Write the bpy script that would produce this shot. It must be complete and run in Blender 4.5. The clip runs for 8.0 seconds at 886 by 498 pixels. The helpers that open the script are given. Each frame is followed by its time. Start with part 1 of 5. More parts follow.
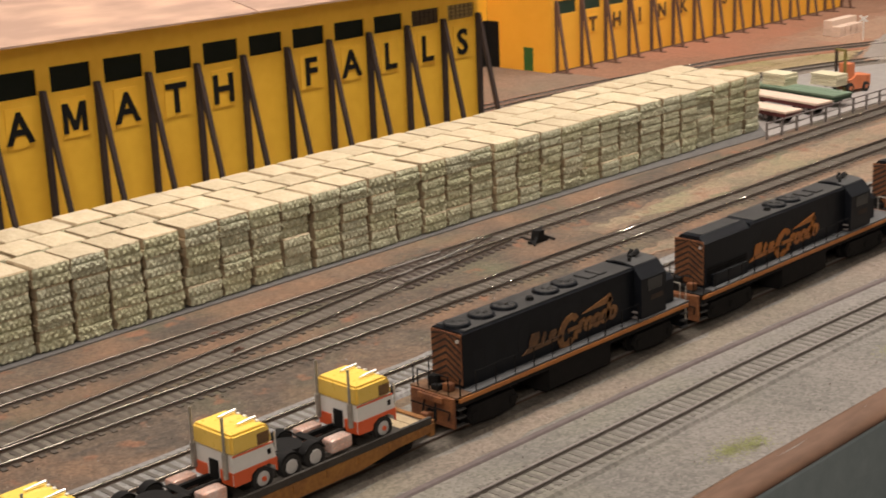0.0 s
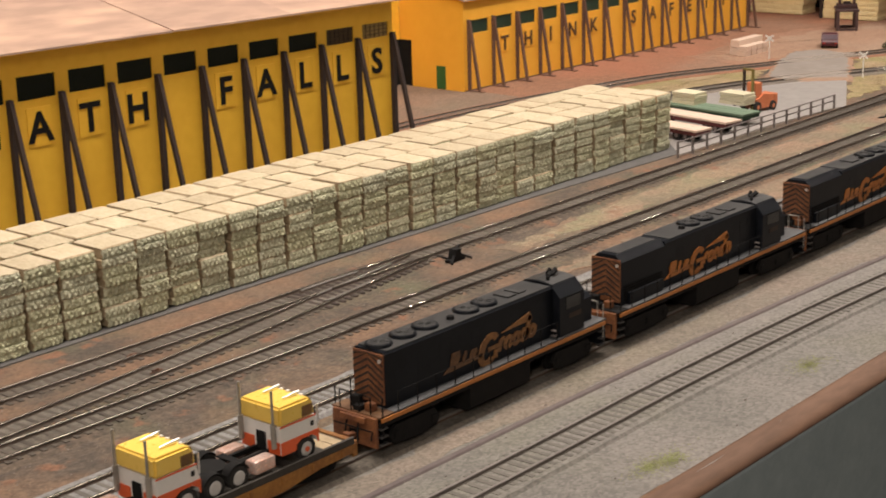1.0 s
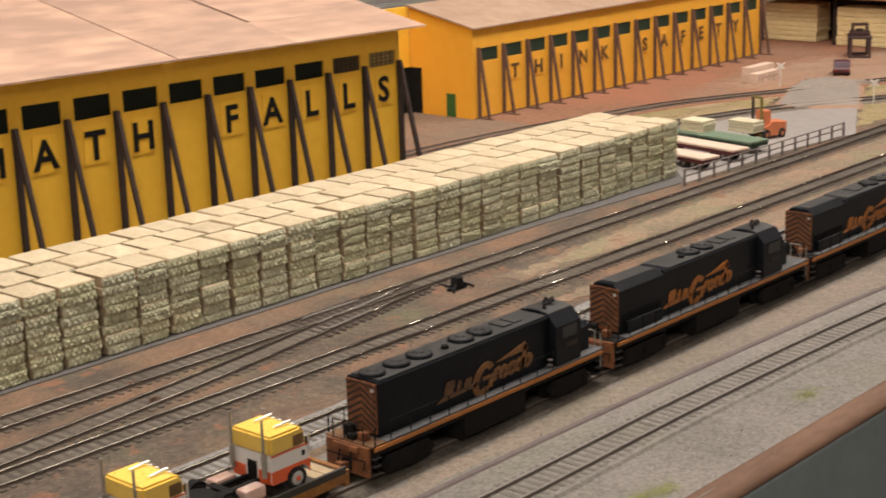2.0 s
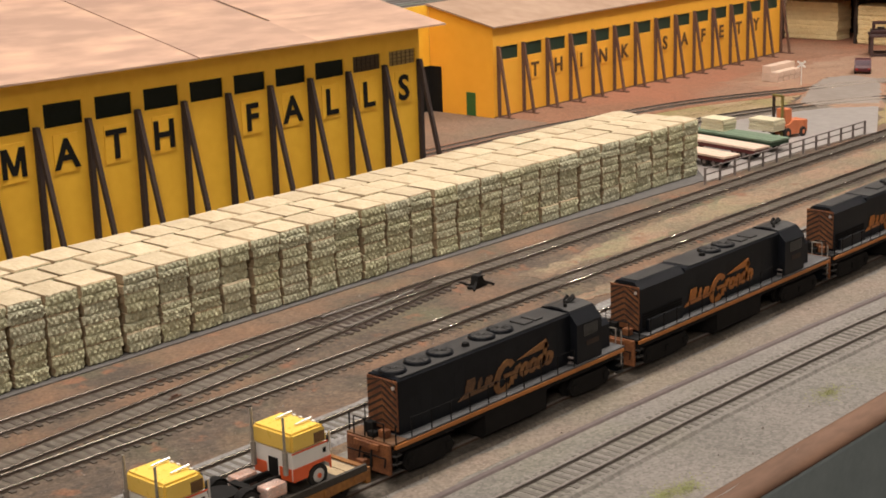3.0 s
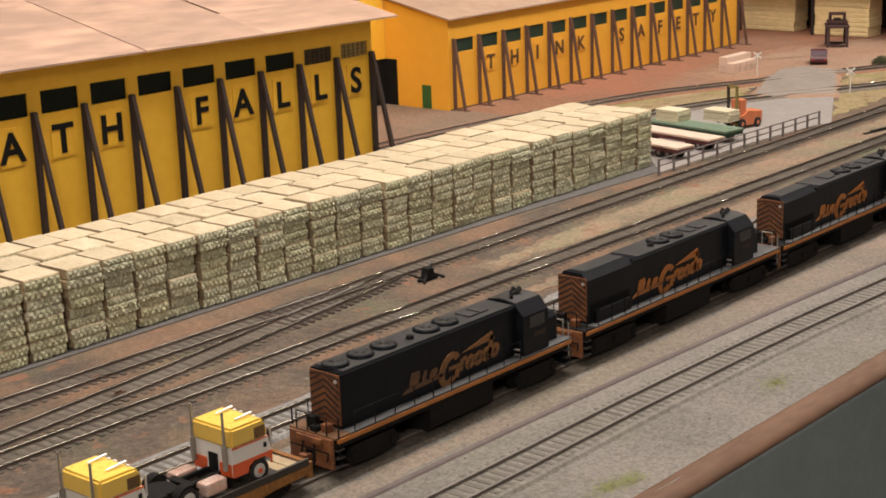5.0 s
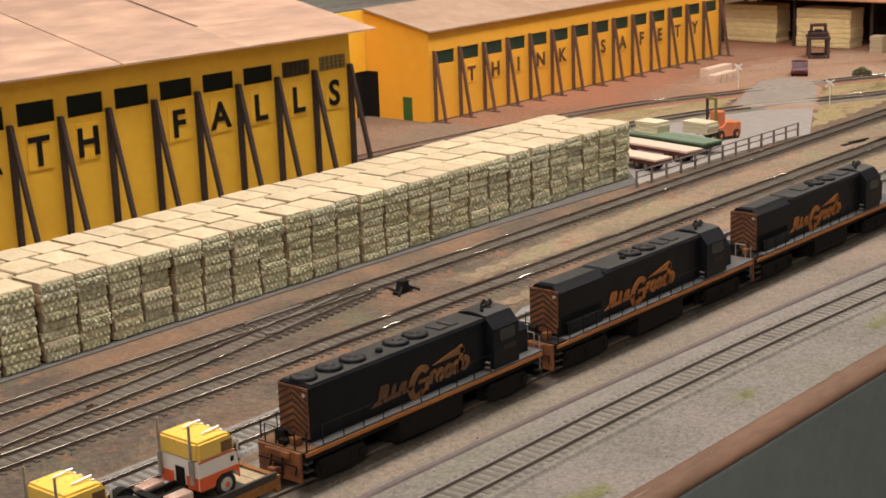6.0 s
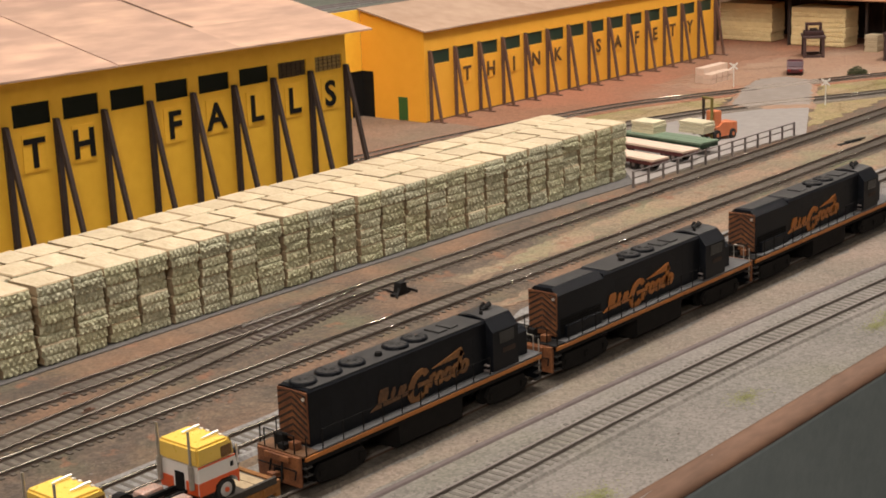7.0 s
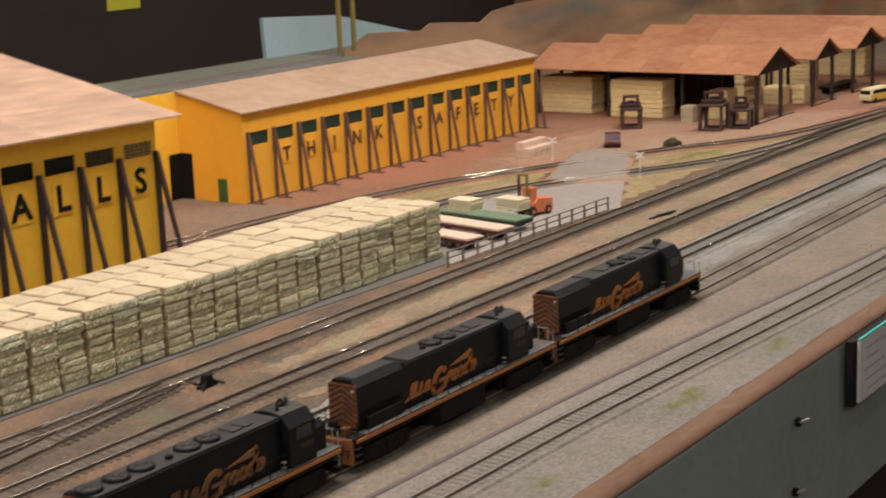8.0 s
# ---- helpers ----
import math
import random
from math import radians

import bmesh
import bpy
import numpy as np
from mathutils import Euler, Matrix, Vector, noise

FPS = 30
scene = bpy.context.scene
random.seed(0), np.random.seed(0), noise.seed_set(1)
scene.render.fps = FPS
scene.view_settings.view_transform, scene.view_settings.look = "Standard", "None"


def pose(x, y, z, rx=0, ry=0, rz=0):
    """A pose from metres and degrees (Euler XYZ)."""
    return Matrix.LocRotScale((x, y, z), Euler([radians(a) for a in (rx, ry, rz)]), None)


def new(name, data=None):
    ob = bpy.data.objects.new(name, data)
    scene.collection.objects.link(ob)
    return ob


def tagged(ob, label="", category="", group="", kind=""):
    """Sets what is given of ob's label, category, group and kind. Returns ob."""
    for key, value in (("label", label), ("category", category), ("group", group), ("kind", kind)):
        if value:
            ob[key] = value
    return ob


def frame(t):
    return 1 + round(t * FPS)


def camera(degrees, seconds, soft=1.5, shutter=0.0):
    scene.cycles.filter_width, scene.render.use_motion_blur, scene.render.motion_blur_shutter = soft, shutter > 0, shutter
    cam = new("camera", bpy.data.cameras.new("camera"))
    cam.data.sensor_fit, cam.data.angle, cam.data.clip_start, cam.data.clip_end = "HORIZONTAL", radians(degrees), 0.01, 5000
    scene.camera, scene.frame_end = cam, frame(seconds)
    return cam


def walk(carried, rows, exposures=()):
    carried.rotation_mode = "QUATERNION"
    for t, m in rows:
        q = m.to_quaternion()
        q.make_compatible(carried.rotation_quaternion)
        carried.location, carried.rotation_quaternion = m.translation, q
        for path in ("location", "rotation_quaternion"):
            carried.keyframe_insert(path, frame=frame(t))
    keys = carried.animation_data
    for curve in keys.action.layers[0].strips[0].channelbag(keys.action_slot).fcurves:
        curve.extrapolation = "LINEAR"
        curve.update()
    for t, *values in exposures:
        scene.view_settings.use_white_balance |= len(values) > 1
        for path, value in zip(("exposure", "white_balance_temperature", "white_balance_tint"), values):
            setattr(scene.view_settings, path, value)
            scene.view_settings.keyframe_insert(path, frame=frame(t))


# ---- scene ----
# Camera: hand-held beside the fascia of a model railway, panning along the lumber yard.
cam = camera(31.34, 8.0, soft=1.75, shutter=0.45)
PATH = [
    (0.0, -1.2874, -0.6935, 0.3220, -45.620, -15.978, -2.295),
    (0.1, -1.2899, -0.6923, 0.3221, -46.132, -15.884, -2.248),
    (0.5, -1.2999, -0.6875, 0.3225, -47.196, -15.483, -2.110),
    (0.8, -1.2968, -0.6895, 0.3243, -48.592, -15.529, -1.816),
    (1.0, -1.2948, -0.6909, 0.3255, -49.106, -15.510, -1.620),
    (1.2, -1.2908, -0.6941, 0.3272, -49.507, -15.145, -1.717),
    (1.3, -1.2888, -0.6958, 0.3280, -49.607, -14.923, -1.766),
    (1.5, -1.2848, -0.6990, 0.3297, -49.458, -14.748, -1.863),
    (1.7, -1.2849, -0.7006, 0.3287, -49.347, -14.532, -1.825),
    (2.0, -1.2850, -0.7030, 0.3273, -48.280, -14.558, -1.767),
    (2.2, -1.2858, -0.7027, 0.3268, -47.578, -14.632, -1.805),
    (3.5, -1.2855, -0.7014, 0.3252, -47.671, -14.543, -2.026),
    (4.0, -1.2770, -0.6990, 0.3231, -48.013, -14.715, -2.016),
    (4.5, -1.2740, -0.7013, 0.3218, -48.464, -14.928, -2.017),
    (6.0, -1.2658, -0.7187, 0.3245, -49.104, -14.424, -2.077),
    (6.5, -1.2640, -0.7168, 0.3244, -49.239, -14.548, -2.091),
    (7.0, -1.2653, -0.7137, 0.3266, -49.368, -14.514, -2.123),
    (7.2, -1.2628, -0.7176, 0.3304, -49.421, -14.464, -2.038),
    (7.4, -1.2603, -0.7215, 0.3343, -50.268, -14.059, -2.235),
    (7.5, -1.2591, -0.7234, 0.3362, -51.166, -13.722, -2.391),
    (7.6, -1.2554, -0.7263, 0.3373, -52.427, -13.166, -2.709),
    (7.7, -1.2518, -0.7292, 0.3384, -53.247, -12.924, -2.537),
    (7.8, -1.2481, -0.7322, 0.3394, -54.309, -12.682, -2.284),
    (7.9, -1.2445, -0.7351, 0.3405, -54.706, -12.553, -2.068),
    (8.0, -1.2408, -0.7380, 0.3416, -55.005, -12.381, -2.400),
]

walk(cam, [(t, pose(x, y, z, 90 + pitch, 0, yaw) @ pose(0, 0, 0, 0, 0, roll))
           for t, x, y, z, yaw, pitch, roll in PATH], ((0.0, 0.04), (7.2, 0.04), (8.0, -0.09)))

# World: a closed, dim exhibition room; nearly all light comes from unseen warm lamps overhead.
world = bpy.data.worlds.new("room_air")
scene.world = world
world.use_nodes = True
world.node_tree.nodes["Background"].inputs[0].default_value = (0.9, 0.8, 0.7, 1)
world.node_tree.nodes["Background"].inputs[1].default_value = 0.27
scene.view_settings.exposure = 0.0


def unseen_lamp(x, y, z, watts, size, colour):
    data = bpy.data.lights.new("unseen_lamp", "AREA")
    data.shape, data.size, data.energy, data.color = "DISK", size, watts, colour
    ob = new("unseen_lamp", data)
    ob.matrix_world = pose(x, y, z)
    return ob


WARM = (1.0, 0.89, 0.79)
# one row of unseen lamps every 37 cm over the yard: small spots after the rails' glints, the first five wide added fill
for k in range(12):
    unseen_lamp(-1.08 + 0.37 * k, -0.04, 1.30, 5.6 if k < 4 else (5.2 if k < 7 else (2.7 if k < 9 else 3.4)), 0.42 if k < 5 else 0.06, WARM)
# two lamps added over the mill to brighten its walls
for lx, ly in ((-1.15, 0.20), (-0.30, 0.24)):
    unseen_lamp(lx, ly, 1.32, 4.0, 0.35, WARM)
# softer fill lamps, added over the visitors' aisle
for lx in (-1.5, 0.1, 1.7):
    unseen_lamp(lx, -0.95, 1.44, 1.6, 0.3, WARM)
# larger unseen lamps, added behind the visitors to light the front faces
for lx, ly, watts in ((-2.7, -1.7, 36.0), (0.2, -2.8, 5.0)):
    unseen_lamp(lx, ly, 1.46, watts, 0.5, WARM)


# ---- materials ----
def surface(name, base, other, size, rough=0.7, bump=0.3, metal=0.0, fine=7.0, gloss=0.12, mixing=0.6, stretch=(1, 1, 1), spec=0.5, depth=0.0004, vary=0.06, fade=0.0):
    """A two-scale mottled surface; size is the large patches' size in metres."""
    m = bpy.data.materials.new(name)
    m.use_nodes = True
    nt = m.node_tree
    n, link = nt.nodes, nt.links.new
    bsdf = n["Principled BSDF"]
    tc, info, mp = n.new("ShaderNodeTexCoord"), n.new("ShaderNodeObjectInfo"), n.new("ShaderNodeMapping")
    mp.inputs["Scale"].default_value = stretch
    link(tc.outputs["Object"], mp.inputs["Vector"])
    big, small = n.new("ShaderNodeTexNoise"), n.new("ShaderNodeTexNoise")
    mul = n.new("ShaderNodeMath")
    mul.operation, mul.inputs[1].default_value = "MULTIPLY", 37.0
    link(info.outputs["Random"], mul.inputs[0])
    for node, scale, detail in ((big, 1 / size, 4), (small, fine / size, 5)):
        node.noise_dimensions = "4D"
        node.inputs["Scale"].default_value, node.inputs["Detail"].default_value = scale, detail
        link(mp.outputs["Vector"], node.inputs["Vector"])
        link(mul.outputs[0], node.inputs["W"])
    add = n.new("ShaderNodeMath")
    add.operation = "ADD"
    link(big.outputs["Fac"], add.inputs[0])
    link(small.outputs["Fac"], add.inputs[1])
    ramp = n.new("ShaderNodeMapRange")
    ramp.inputs["From Min"].default_value, ramp.inputs["From Max"].default_value = 0.72, 1.28
    ramp.inputs["To Max"].default_value = 1.0
    link(add.outputs[0], ramp.inputs["Value"])
    mix = n.new("ShaderNodeMix")
    mix.data_type = "RGBA"
    mix.inputs["A"].default_value, mix.inputs["B"].default_value = (*base, 1), (*other, 1)
    sc = n.new("ShaderNodeMath")
    sc.operation, sc.inputs[1].default_value = "MULTIPLY", mixing / 0.6
    sc.use_clamp = True
    link(ramp.outputs["Result"], sc.inputs[0])
    link(sc.outputs[0], mix.inputs["Factor"])
    hsv, val = n.new("ShaderNodeHueSaturation"), n.new("ShaderNodeMapRange")
    val.inputs["To Min"].default_value, val.inputs["To Max"].default_value = 1 - vary, 1 + vary
    link(info.outputs["Random"], val.inputs["Value"])
    link(val.outputs["Result"], hsv.inputs["Value"])
    link(mix.outputs["Result"], hsv.inputs["Color"])
    if fade:
        many, part_, sat = n.new("ShaderNodeMath"), n.new("ShaderNodeMath"), n.new("ShaderNodeMapRange")
        many.operation, many.inputs[1].default_value, part_.operation = "MULTIPLY", 7.31, "FRACT"
        sat.inputs["To Min"].default_value, sat.inputs["To Max"].default_value = 1 - fade, 1 + fade * 0.5
        link(info.outputs["Random"], many.inputs[0])
        link(many.outputs[0], part_.inputs[0])
        link(part_.outputs[0], sat.inputs["Value"])
        link(sat.outputs["Result"], hsv.inputs["Saturation"])
    link(hsv.outputs["Color"], bsdf.inputs["Base Color"])
    rr = n.new("ShaderNodeMapRange")
    rr.inputs["To Min"].default_value, rr.inputs["To Max"].default_value = max(rough - gloss, 0.03), min(rough + gloss, 1)
    link(small.outputs["Fac"], rr.inputs["Value"])
    link(rr.outputs["Result"], bsdf.inputs["Roughness"])
    bsdf.inputs["Metallic"].default_value = metal
    bsdf.inputs["Specular IOR Level"].default_value = spec
    if bump:
        b = n.new("ShaderNodeBump")
        b.inputs["Strength"].default_value, b.inputs["Distance"].default_value = bump, depth
        link(small.outputs["Fac"], b.inputs["Height"])
        link(b.outputs["Normal"], bsdf.inputs["Normal"])
    return m


def ground_surface(name, stops, size, rough=0.95, specks=False):
    """Scenic ground cover: four earth colours in large and small patches, with a grainy relief."""
    m = surface(name, stops[0], stops[1], size, rough, 0.9, fine=9.0, mixing=0.8, depth=0.0012)
    nt = m.node_tree
    n, link = nt.nodes, nt.links.new
    bsdf = n["Principled BSDF"]
    first = bsdf.inputs["Base Color"].links[0].from_socket
    tc = n.new("ShaderNodeTexCoord")
    patch, grain = n.new("ShaderNodeTexNoise"), n.new("ShaderNodeTexVoronoi")
    patch.inputs["Scale"].default_value, patch.inputs["Detail"].default_value = 0.42 / size, 6
    grain.inputs["Scale"].default_value = 620
    link(tc.outputs["Object"], patch.inputs["Vector"])
    link(tc.outputs["Object"], grain.inputs["Vector"])
    ramp = n.new("ShaderNodeMapRange")
    ramp.inputs["From Min"].default_value, ramp.inputs["From Max"].default_value = 0.5, 0.68
    link(patch.outputs["Fac"], ramp.inputs["Value"])
    mix = n.new("ShaderNodeMix")
    mix.data_type = "RGBA"
    mix.inputs["B"].default_value = (*stops[2], 1)
    link(ramp.outputs["Result"], mix.inputs["Factor"])
    link(first, mix.inputs["A"])
    last = mix.outputs["Result"]
    extra = [(0.7 / size, 0.44, 0.68, stops[3], 3.1)]
    if specks:
        extra += [(150.0, 0.76, 0.80, (0.52, 0.46, 0.38), 7.7), (95.0, 0.735, 0.78, (0.07, 0.045, 0.032), 1.3), (48.0, 0.60, 0.70, (0.185, 0.092, 0.054), 4.4)]
    for scale, lo, hi, colour, away in extra:
        shift, spot, rng, more = n.new("ShaderNodeMapping"), n.new("ShaderNodeTexNoise"), n.new("ShaderNodeMapRange"), n.new("ShaderNodeMix")
        shift.inputs["Location"].default_value = (away, away * 0.7, 0)
        spot.inputs["Scale"].default_value, spot.inputs["Detail"].default_value = scale, 4
        rng.inputs["From Min"].default_value, rng.inputs["From Max"].default_value = lo, hi
        more.data_type = "RGBA"
        more.inputs["B"].default_value = (*colour, 1)
        link(tc.outputs["Object"], shift.inputs["Vector"])
        link(shift.outputs["Vector"], spot.inputs["Vector"])
        link(spot.outputs["Fac"], rng.inputs["Value"])
        link(rng.outputs["Result"], more.inputs["Factor"])
        link(last, more.inputs["A"])
        last = more.outputs["Result"]
    speck = n.new("ShaderNodeMix")
    speck.data_type, speck.blend_type = "RGBA", "MULTIPLY"
    speck.inputs["Factor"].default_value = 0.6
    val = n.new("ShaderNodeMapRange")
    val.inputs["To Min"].default_value, val.inputs["To Max"].default_value = 0.55, 1.35
    sep = n.new("ShaderNodeSeparateColor")
    link(grain.outputs["Color"], sep.inputs["Color"])
    link(sep.outputs["Red"], val.inputs["Value"])
    link(last, speck.inputs["A"])
    link(val.outputs["Result"], speck.inputs["B"])
    link(speck.outputs["Result"], bsdf.inputs["Base Color"])
    return m


def hill_surface(name):
    """Brushed hill bands of a painted backdrop: brown, orange tan and grey blue."""
    m = surface(name, (0.150, 0.102, 0.072), (0.36, 0.230, 0.135), 0.30, 0.9, 0.0, mixing=0.9, fine=3, stretch=(0.5, 1, 2.2))
    n, link = m.node_tree.nodes, m.node_tree.links.new
    bsdf = n["Principled BSDF"]
    last = bsdf.inputs["Base Color"].links[0].from_socket
    tc = n.new("ShaderNodeTexCoord")
    for away, scale, lo, hi, colour in ((2.0, 2.6, 0.52, 0.66, (0.46, 0.31, 0.18)), (5.0, 3.4, 0.54, 0.66, (0.15, 0.145, 0.125)), (9.0, 5.2, 0.56, 0.70, (0.26, 0.125, 0.07))):
        shift, spot, rng, mix = n.new("ShaderNodeMapping"), n.new("ShaderNodeTexNoise"), n.new("ShaderNodeMapRange"), n.new("ShaderNodeMix")
        shift.inputs["Location"].default_value, shift.inputs["Scale"].default_value = (away, 0, away * 0.6), (0.55, 1, 2.4)
        spot.inputs["Scale"].default_value, spot.inputs["Detail"].default_value = scale, 5
        rng.inputs["From Min"].default_value, rng.inputs["From Max"].default_value = lo, hi
        mix.data_type = "RGBA"
        mix.inputs["B"].default_value = (*colour, 1)
        link(tc.outputs["Object"], shift.inputs["Vector"])
        link(shift.outputs["Vector"], spot.inputs["Vector"])
        link(spot.outputs["Fac"], rng.inputs["Value"])
        link(rng.outputs["Result"], mix.inputs["Factor"])
        link(last, mix.inputs["A"])
        last = mix.outputs["Result"]
    link(last, bsdf.inputs["Base Color"])
    return m


DIRT = ground_surface("sandy_earth", ((0.138, 0.100, 0.070), (0.070, 0.054, 0.042), (0.110, 0.104, 0.062), (0.182, 0.108, 0.066)), 0.045, specks=True)
TANEARTH = ground_surface("tan_turfed_earth", ((0.250, 0.190, 0.126), (0.175, 0.138, 0.092), (0.210, 0.192, 0.110), (0.280, 0.176, 0.119)), 0.05, specks=True)
TANEDGE = ground_surface("mixed_tan_earth", ((0.195, 0.146, 0.099), (0.125, 0.097, 0.068), (0.160, 0.148, 0.086), (0.230, 0.142, 0.093)), 0.04, specks=True)
PALEYARD = ground_surface("pale_trodden_earth", ((0.33, 0.215, 0.148), (0.29, 0.175, 0.115), (0.35, 0.245, 0.175), (0.34, 0.20, 0.13)), 0.09)
PALE = ground_surface("pale_gravel", ((0.180, 0.166, 0.149), (0.143, 0.131, 0.117), (0.171, 0.160, 0.124), (0.189, 0.170, 0.153)), 0.07)
REDYARD = ground_surface("reddish_yard_earth", ((0.285, 0.142, 0.085), (0.235, 0.115, 0.067), (0.29, 0.175, 0.118), (0.31, 0.13, 0.075)), 0.10)
GREYBALLAST = ground_surface("grey_ballast", ((0.140, 0.118, 0.094), (0.092, 0.077, 0.062), (0.123, 0.101, 0.076), (0.162, 0.142, 0.118)), 0.04)
WARMGRAVEL = ground_surface("warm_tan_gravel", ((0.194, 0.162, 0.130), (0.157, 0.131, 0.105), (0.178, 0.157, 0.113), (0.212, 0.163, 0.130)), 0.06)
COLDBALLAST = ground_surface("cold_grey_cinders", ((0.215, 0.205, 0.20), (0.17, 0.162, 0.157), (0.21, 0.19, 0.168), (0.25, 0.24, 0.23)), 0.06)
BROWNEARTH = ground_surface("brown_trodden_earth", ((0.215, 0.150, 0.108), (0.175, 0.120, 0.086), (0.205, 0.160, 0.112), (0.24, 0.150, 0.102)), 0.07)
MIDYARD = ground_surface("reddish_tan_earth", ((0.305, 0.172, 0.108), (0.26, 0.142, 0.088), (0.32, 0.20, 0.14), (0.325, 0.160, 0.098)), 0.09)
APRON = surface("pale_smooth_pavement", (0.325, 0.30, 0.285), (0.28, 0.255, 0.24), 0.06, 0.5, 0.1)
CONCRETE = surface("grey_concrete", (0.106, 0.100, 0.096), (0.078, 0.073, 0.070), 0.03, 0.8, 0.2)
ASPHALT = surface("pale_grey_road", (0.295, 0.254, 0.225), (0.245, 0.207, 0.18), 0.05, 0.75, 0.2)
GRASS = ground_surface("dry_static_grass", ((0.37, 0.265, 0.150), (0.27, 0.205, 0.105), (0.40, 0.285, 0.190), (0.215, 0.19, 0.065)), 0.045)
GREENS = surface("green_foliage_foam", (0.062, 0.066, 0.024), (0.038, 0.042, 0.016), 0.006, 0.95, 0.8)
TIE = surface("weathered_tie", (0.058, 0.046, 0.036), (0.098, 0.079, 0.062), 0.008, 0.85, 0.4, stretch=(1, 0.3, 1), vary=0.2)
TIEPALE = surface("dusty_pale_tie", (0.090, 0.079, 0.067), (0.135, 0.120, 0.103), 0.008, 0.85, 0.4, stretch=(1, 0.3, 1), vary=0.15)
RAILSIDE = surface("rusty_rail_side", (0.098, 0.060, 0.040), (0.062, 0.040, 0.028), 0.01, 0.7, 0.2)
RAILDUST = surface("dusty_rail_side", (0.165, 0.138, 0.118), (0.125, 0.103, 0.088), 0.01, 0.8, 0.2)
RAILTOP = surface("polished_rail_head", (0.36, 0.315, 0.27), (0.10, 0.083, 0.07), 0.04, 0.04, 0.0, metal=0.75, stretch=(1, 6, 6), gloss=0.005)
RAILWORN = surface("worn_rail_head", (0.26, 0.22, 0.185), (0.085, 0.07, 0.058), 0.04, 0.13, 0.0, metal=0.7, stretch=(1, 6, 6), gloss=0.02)
RAILDULL = surface("dull_brown_rail_head", (0.185, 0.162, 0.145), (0.125, 0.107, 0.094), 0.02, 0.5, 0.05)
YELLOW = surface("mill_yellow_paint", (0.875, 0.515, 0.045), (0.80, 0.445, 0.034), 0.07, 0.6, 0.08, mixing=0.6)
ORANGEY = surface("warm_yellow_paint", (0.845, 0.43, 0.042), (0.79, 0.385, 0.034), 0.10, 0.6, 0.08, mixing=0.5)
PLAQUE = surface("yellow_letter_board", (0.86, 0.495, 0.042), (0.80, 0.445, 0.033), 0.02, 0.55, 0.05)
BLACKPAINT = surface("black_letter_and_shade_paint", (0.006, 0.0055, 0.005), (0.010, 0.009, 0.008), 0.01, 0.85, 0.05, spec=0.2)
TIMBER = surface("dark_stained_timber", (0.026, 0.018, 0.016), (0.055, 0.038, 0.032), 0.012, 0.8, 0.4, stretch=(1, 1, 0.2), spec=0.25)
REDTIMBER = surface("red_brown_timber", (0.045, 0.023, 0.022), (0.078, 0.042, 0.038), 0.012, 0.7, 0.3, stretch=(1, 1, 0.3))
BROWNTIMBER = surface("brown_stained_timber", (0.085, 0.042, 0.03), (0.14, 0.075, 0.05), 0.012, 0.75, 0.4, stretch=(1, 1, 0.2))
DARKGLASS = surface("dark_green_window_card", (0.005, 0.008, 0.006), (0.009, 0.012, 0.009), 0.02, 0.45, 0.0, spec=0.15)
GREENGLASS = surface("green_window_card", (0.010, 0.030, 0.020), (0.016, 0.042, 0.028), 0.02, 0.4, 0.0)
ROOFPINK = surface("weathered_roof_paper", (0.56, 0.365, 0.262), (0.36, 0.235, 0.18), 0.15, 0.75, 0.15, stretch=(0.6, 1.7, 1), mixing=0.8, fine=5)
ROOFTAN = surface("tan_roof_paper", (0.50, 0.35, 0.255), (0.41, 0.275, 0.195), 0.12, 0.75, 0.15, mixing=0.7)
ROOFRED = surface("red_oxide_roof", (0.315, 0.115, 0.056), (0.42, 0.20, 0.105), 0.09, 0.75, 0.2, mixing=0.8, stretch=(1.5, 0.7, 1), vary=0.09)
GREENDOOR = surface("green_door_paint", (0.02, 0.12, 0.03), (0.03, 0.10, 0.03), 0.01, 0.5, 0.1)
WOODTOP = surface("fresh_sawn_lumber", (0.57, 0.482, 0.335), (0.46, 0.375, 0.25), 0.014, 0.8, 0.4, stretch=(1, 0.7, 1), mixing=0.65, vary=0.08, depth=0.0007)
WOODEND = surface("weathered_board_ends", (0.66, 0.65, 0.46), (0.36, 0.35, 0.225), 0.0035, 0.9, 0.6, mixing=0.75, vary=0.05, fade=0.16)
WOODSIDE = surface("brown_edges_and_shaded_sides", (0.46, 0.355, 0.22), (0.30, 0.225, 0.135), 0.008, 0.85, 0.4)
PALEWOOD = surface("pale_pink_lumber", (0.68, 0.52, 0.42), (0.60, 0.45, 0.35), 0.01, 0.75, 0.2)
PALEGLEAM = surface("pale_sandy_rail_gleam", (0.40, 0.34, 0.29), (0.31, 0.26, 0.22), 0.012, 0.8, 0.2)
LOCOBLACK = surface("satin_locomotive_black", (0.0052, 0.0062, 0.0088), (0.0105, 0.012, 0.0155), 0.03, 0.38, 0.05, spec=0.16)
# the roofs' grey holds both dust and the sheen of overhead light
LOCOROOF = surface("dusty_sheen_grey", (0.030, 0.030, 0.031), (0.060, 0.058, 0.056), 0.025, 0.42, 0.1, spec=0.5)
UNDERBLACK = surface("oily_black_running_gear", (0.0066, 0.0064, 0.0065), (0.0125, 0.0115, 0.0112), 0.006, 0.8, 0.3, spec=0.2)
LOCOORANGE = surface("locomotive_orange", (0.50, 0.185, 0.035), (0.38, 0.13, 0.028), 0.01, 0.5, 0.05)
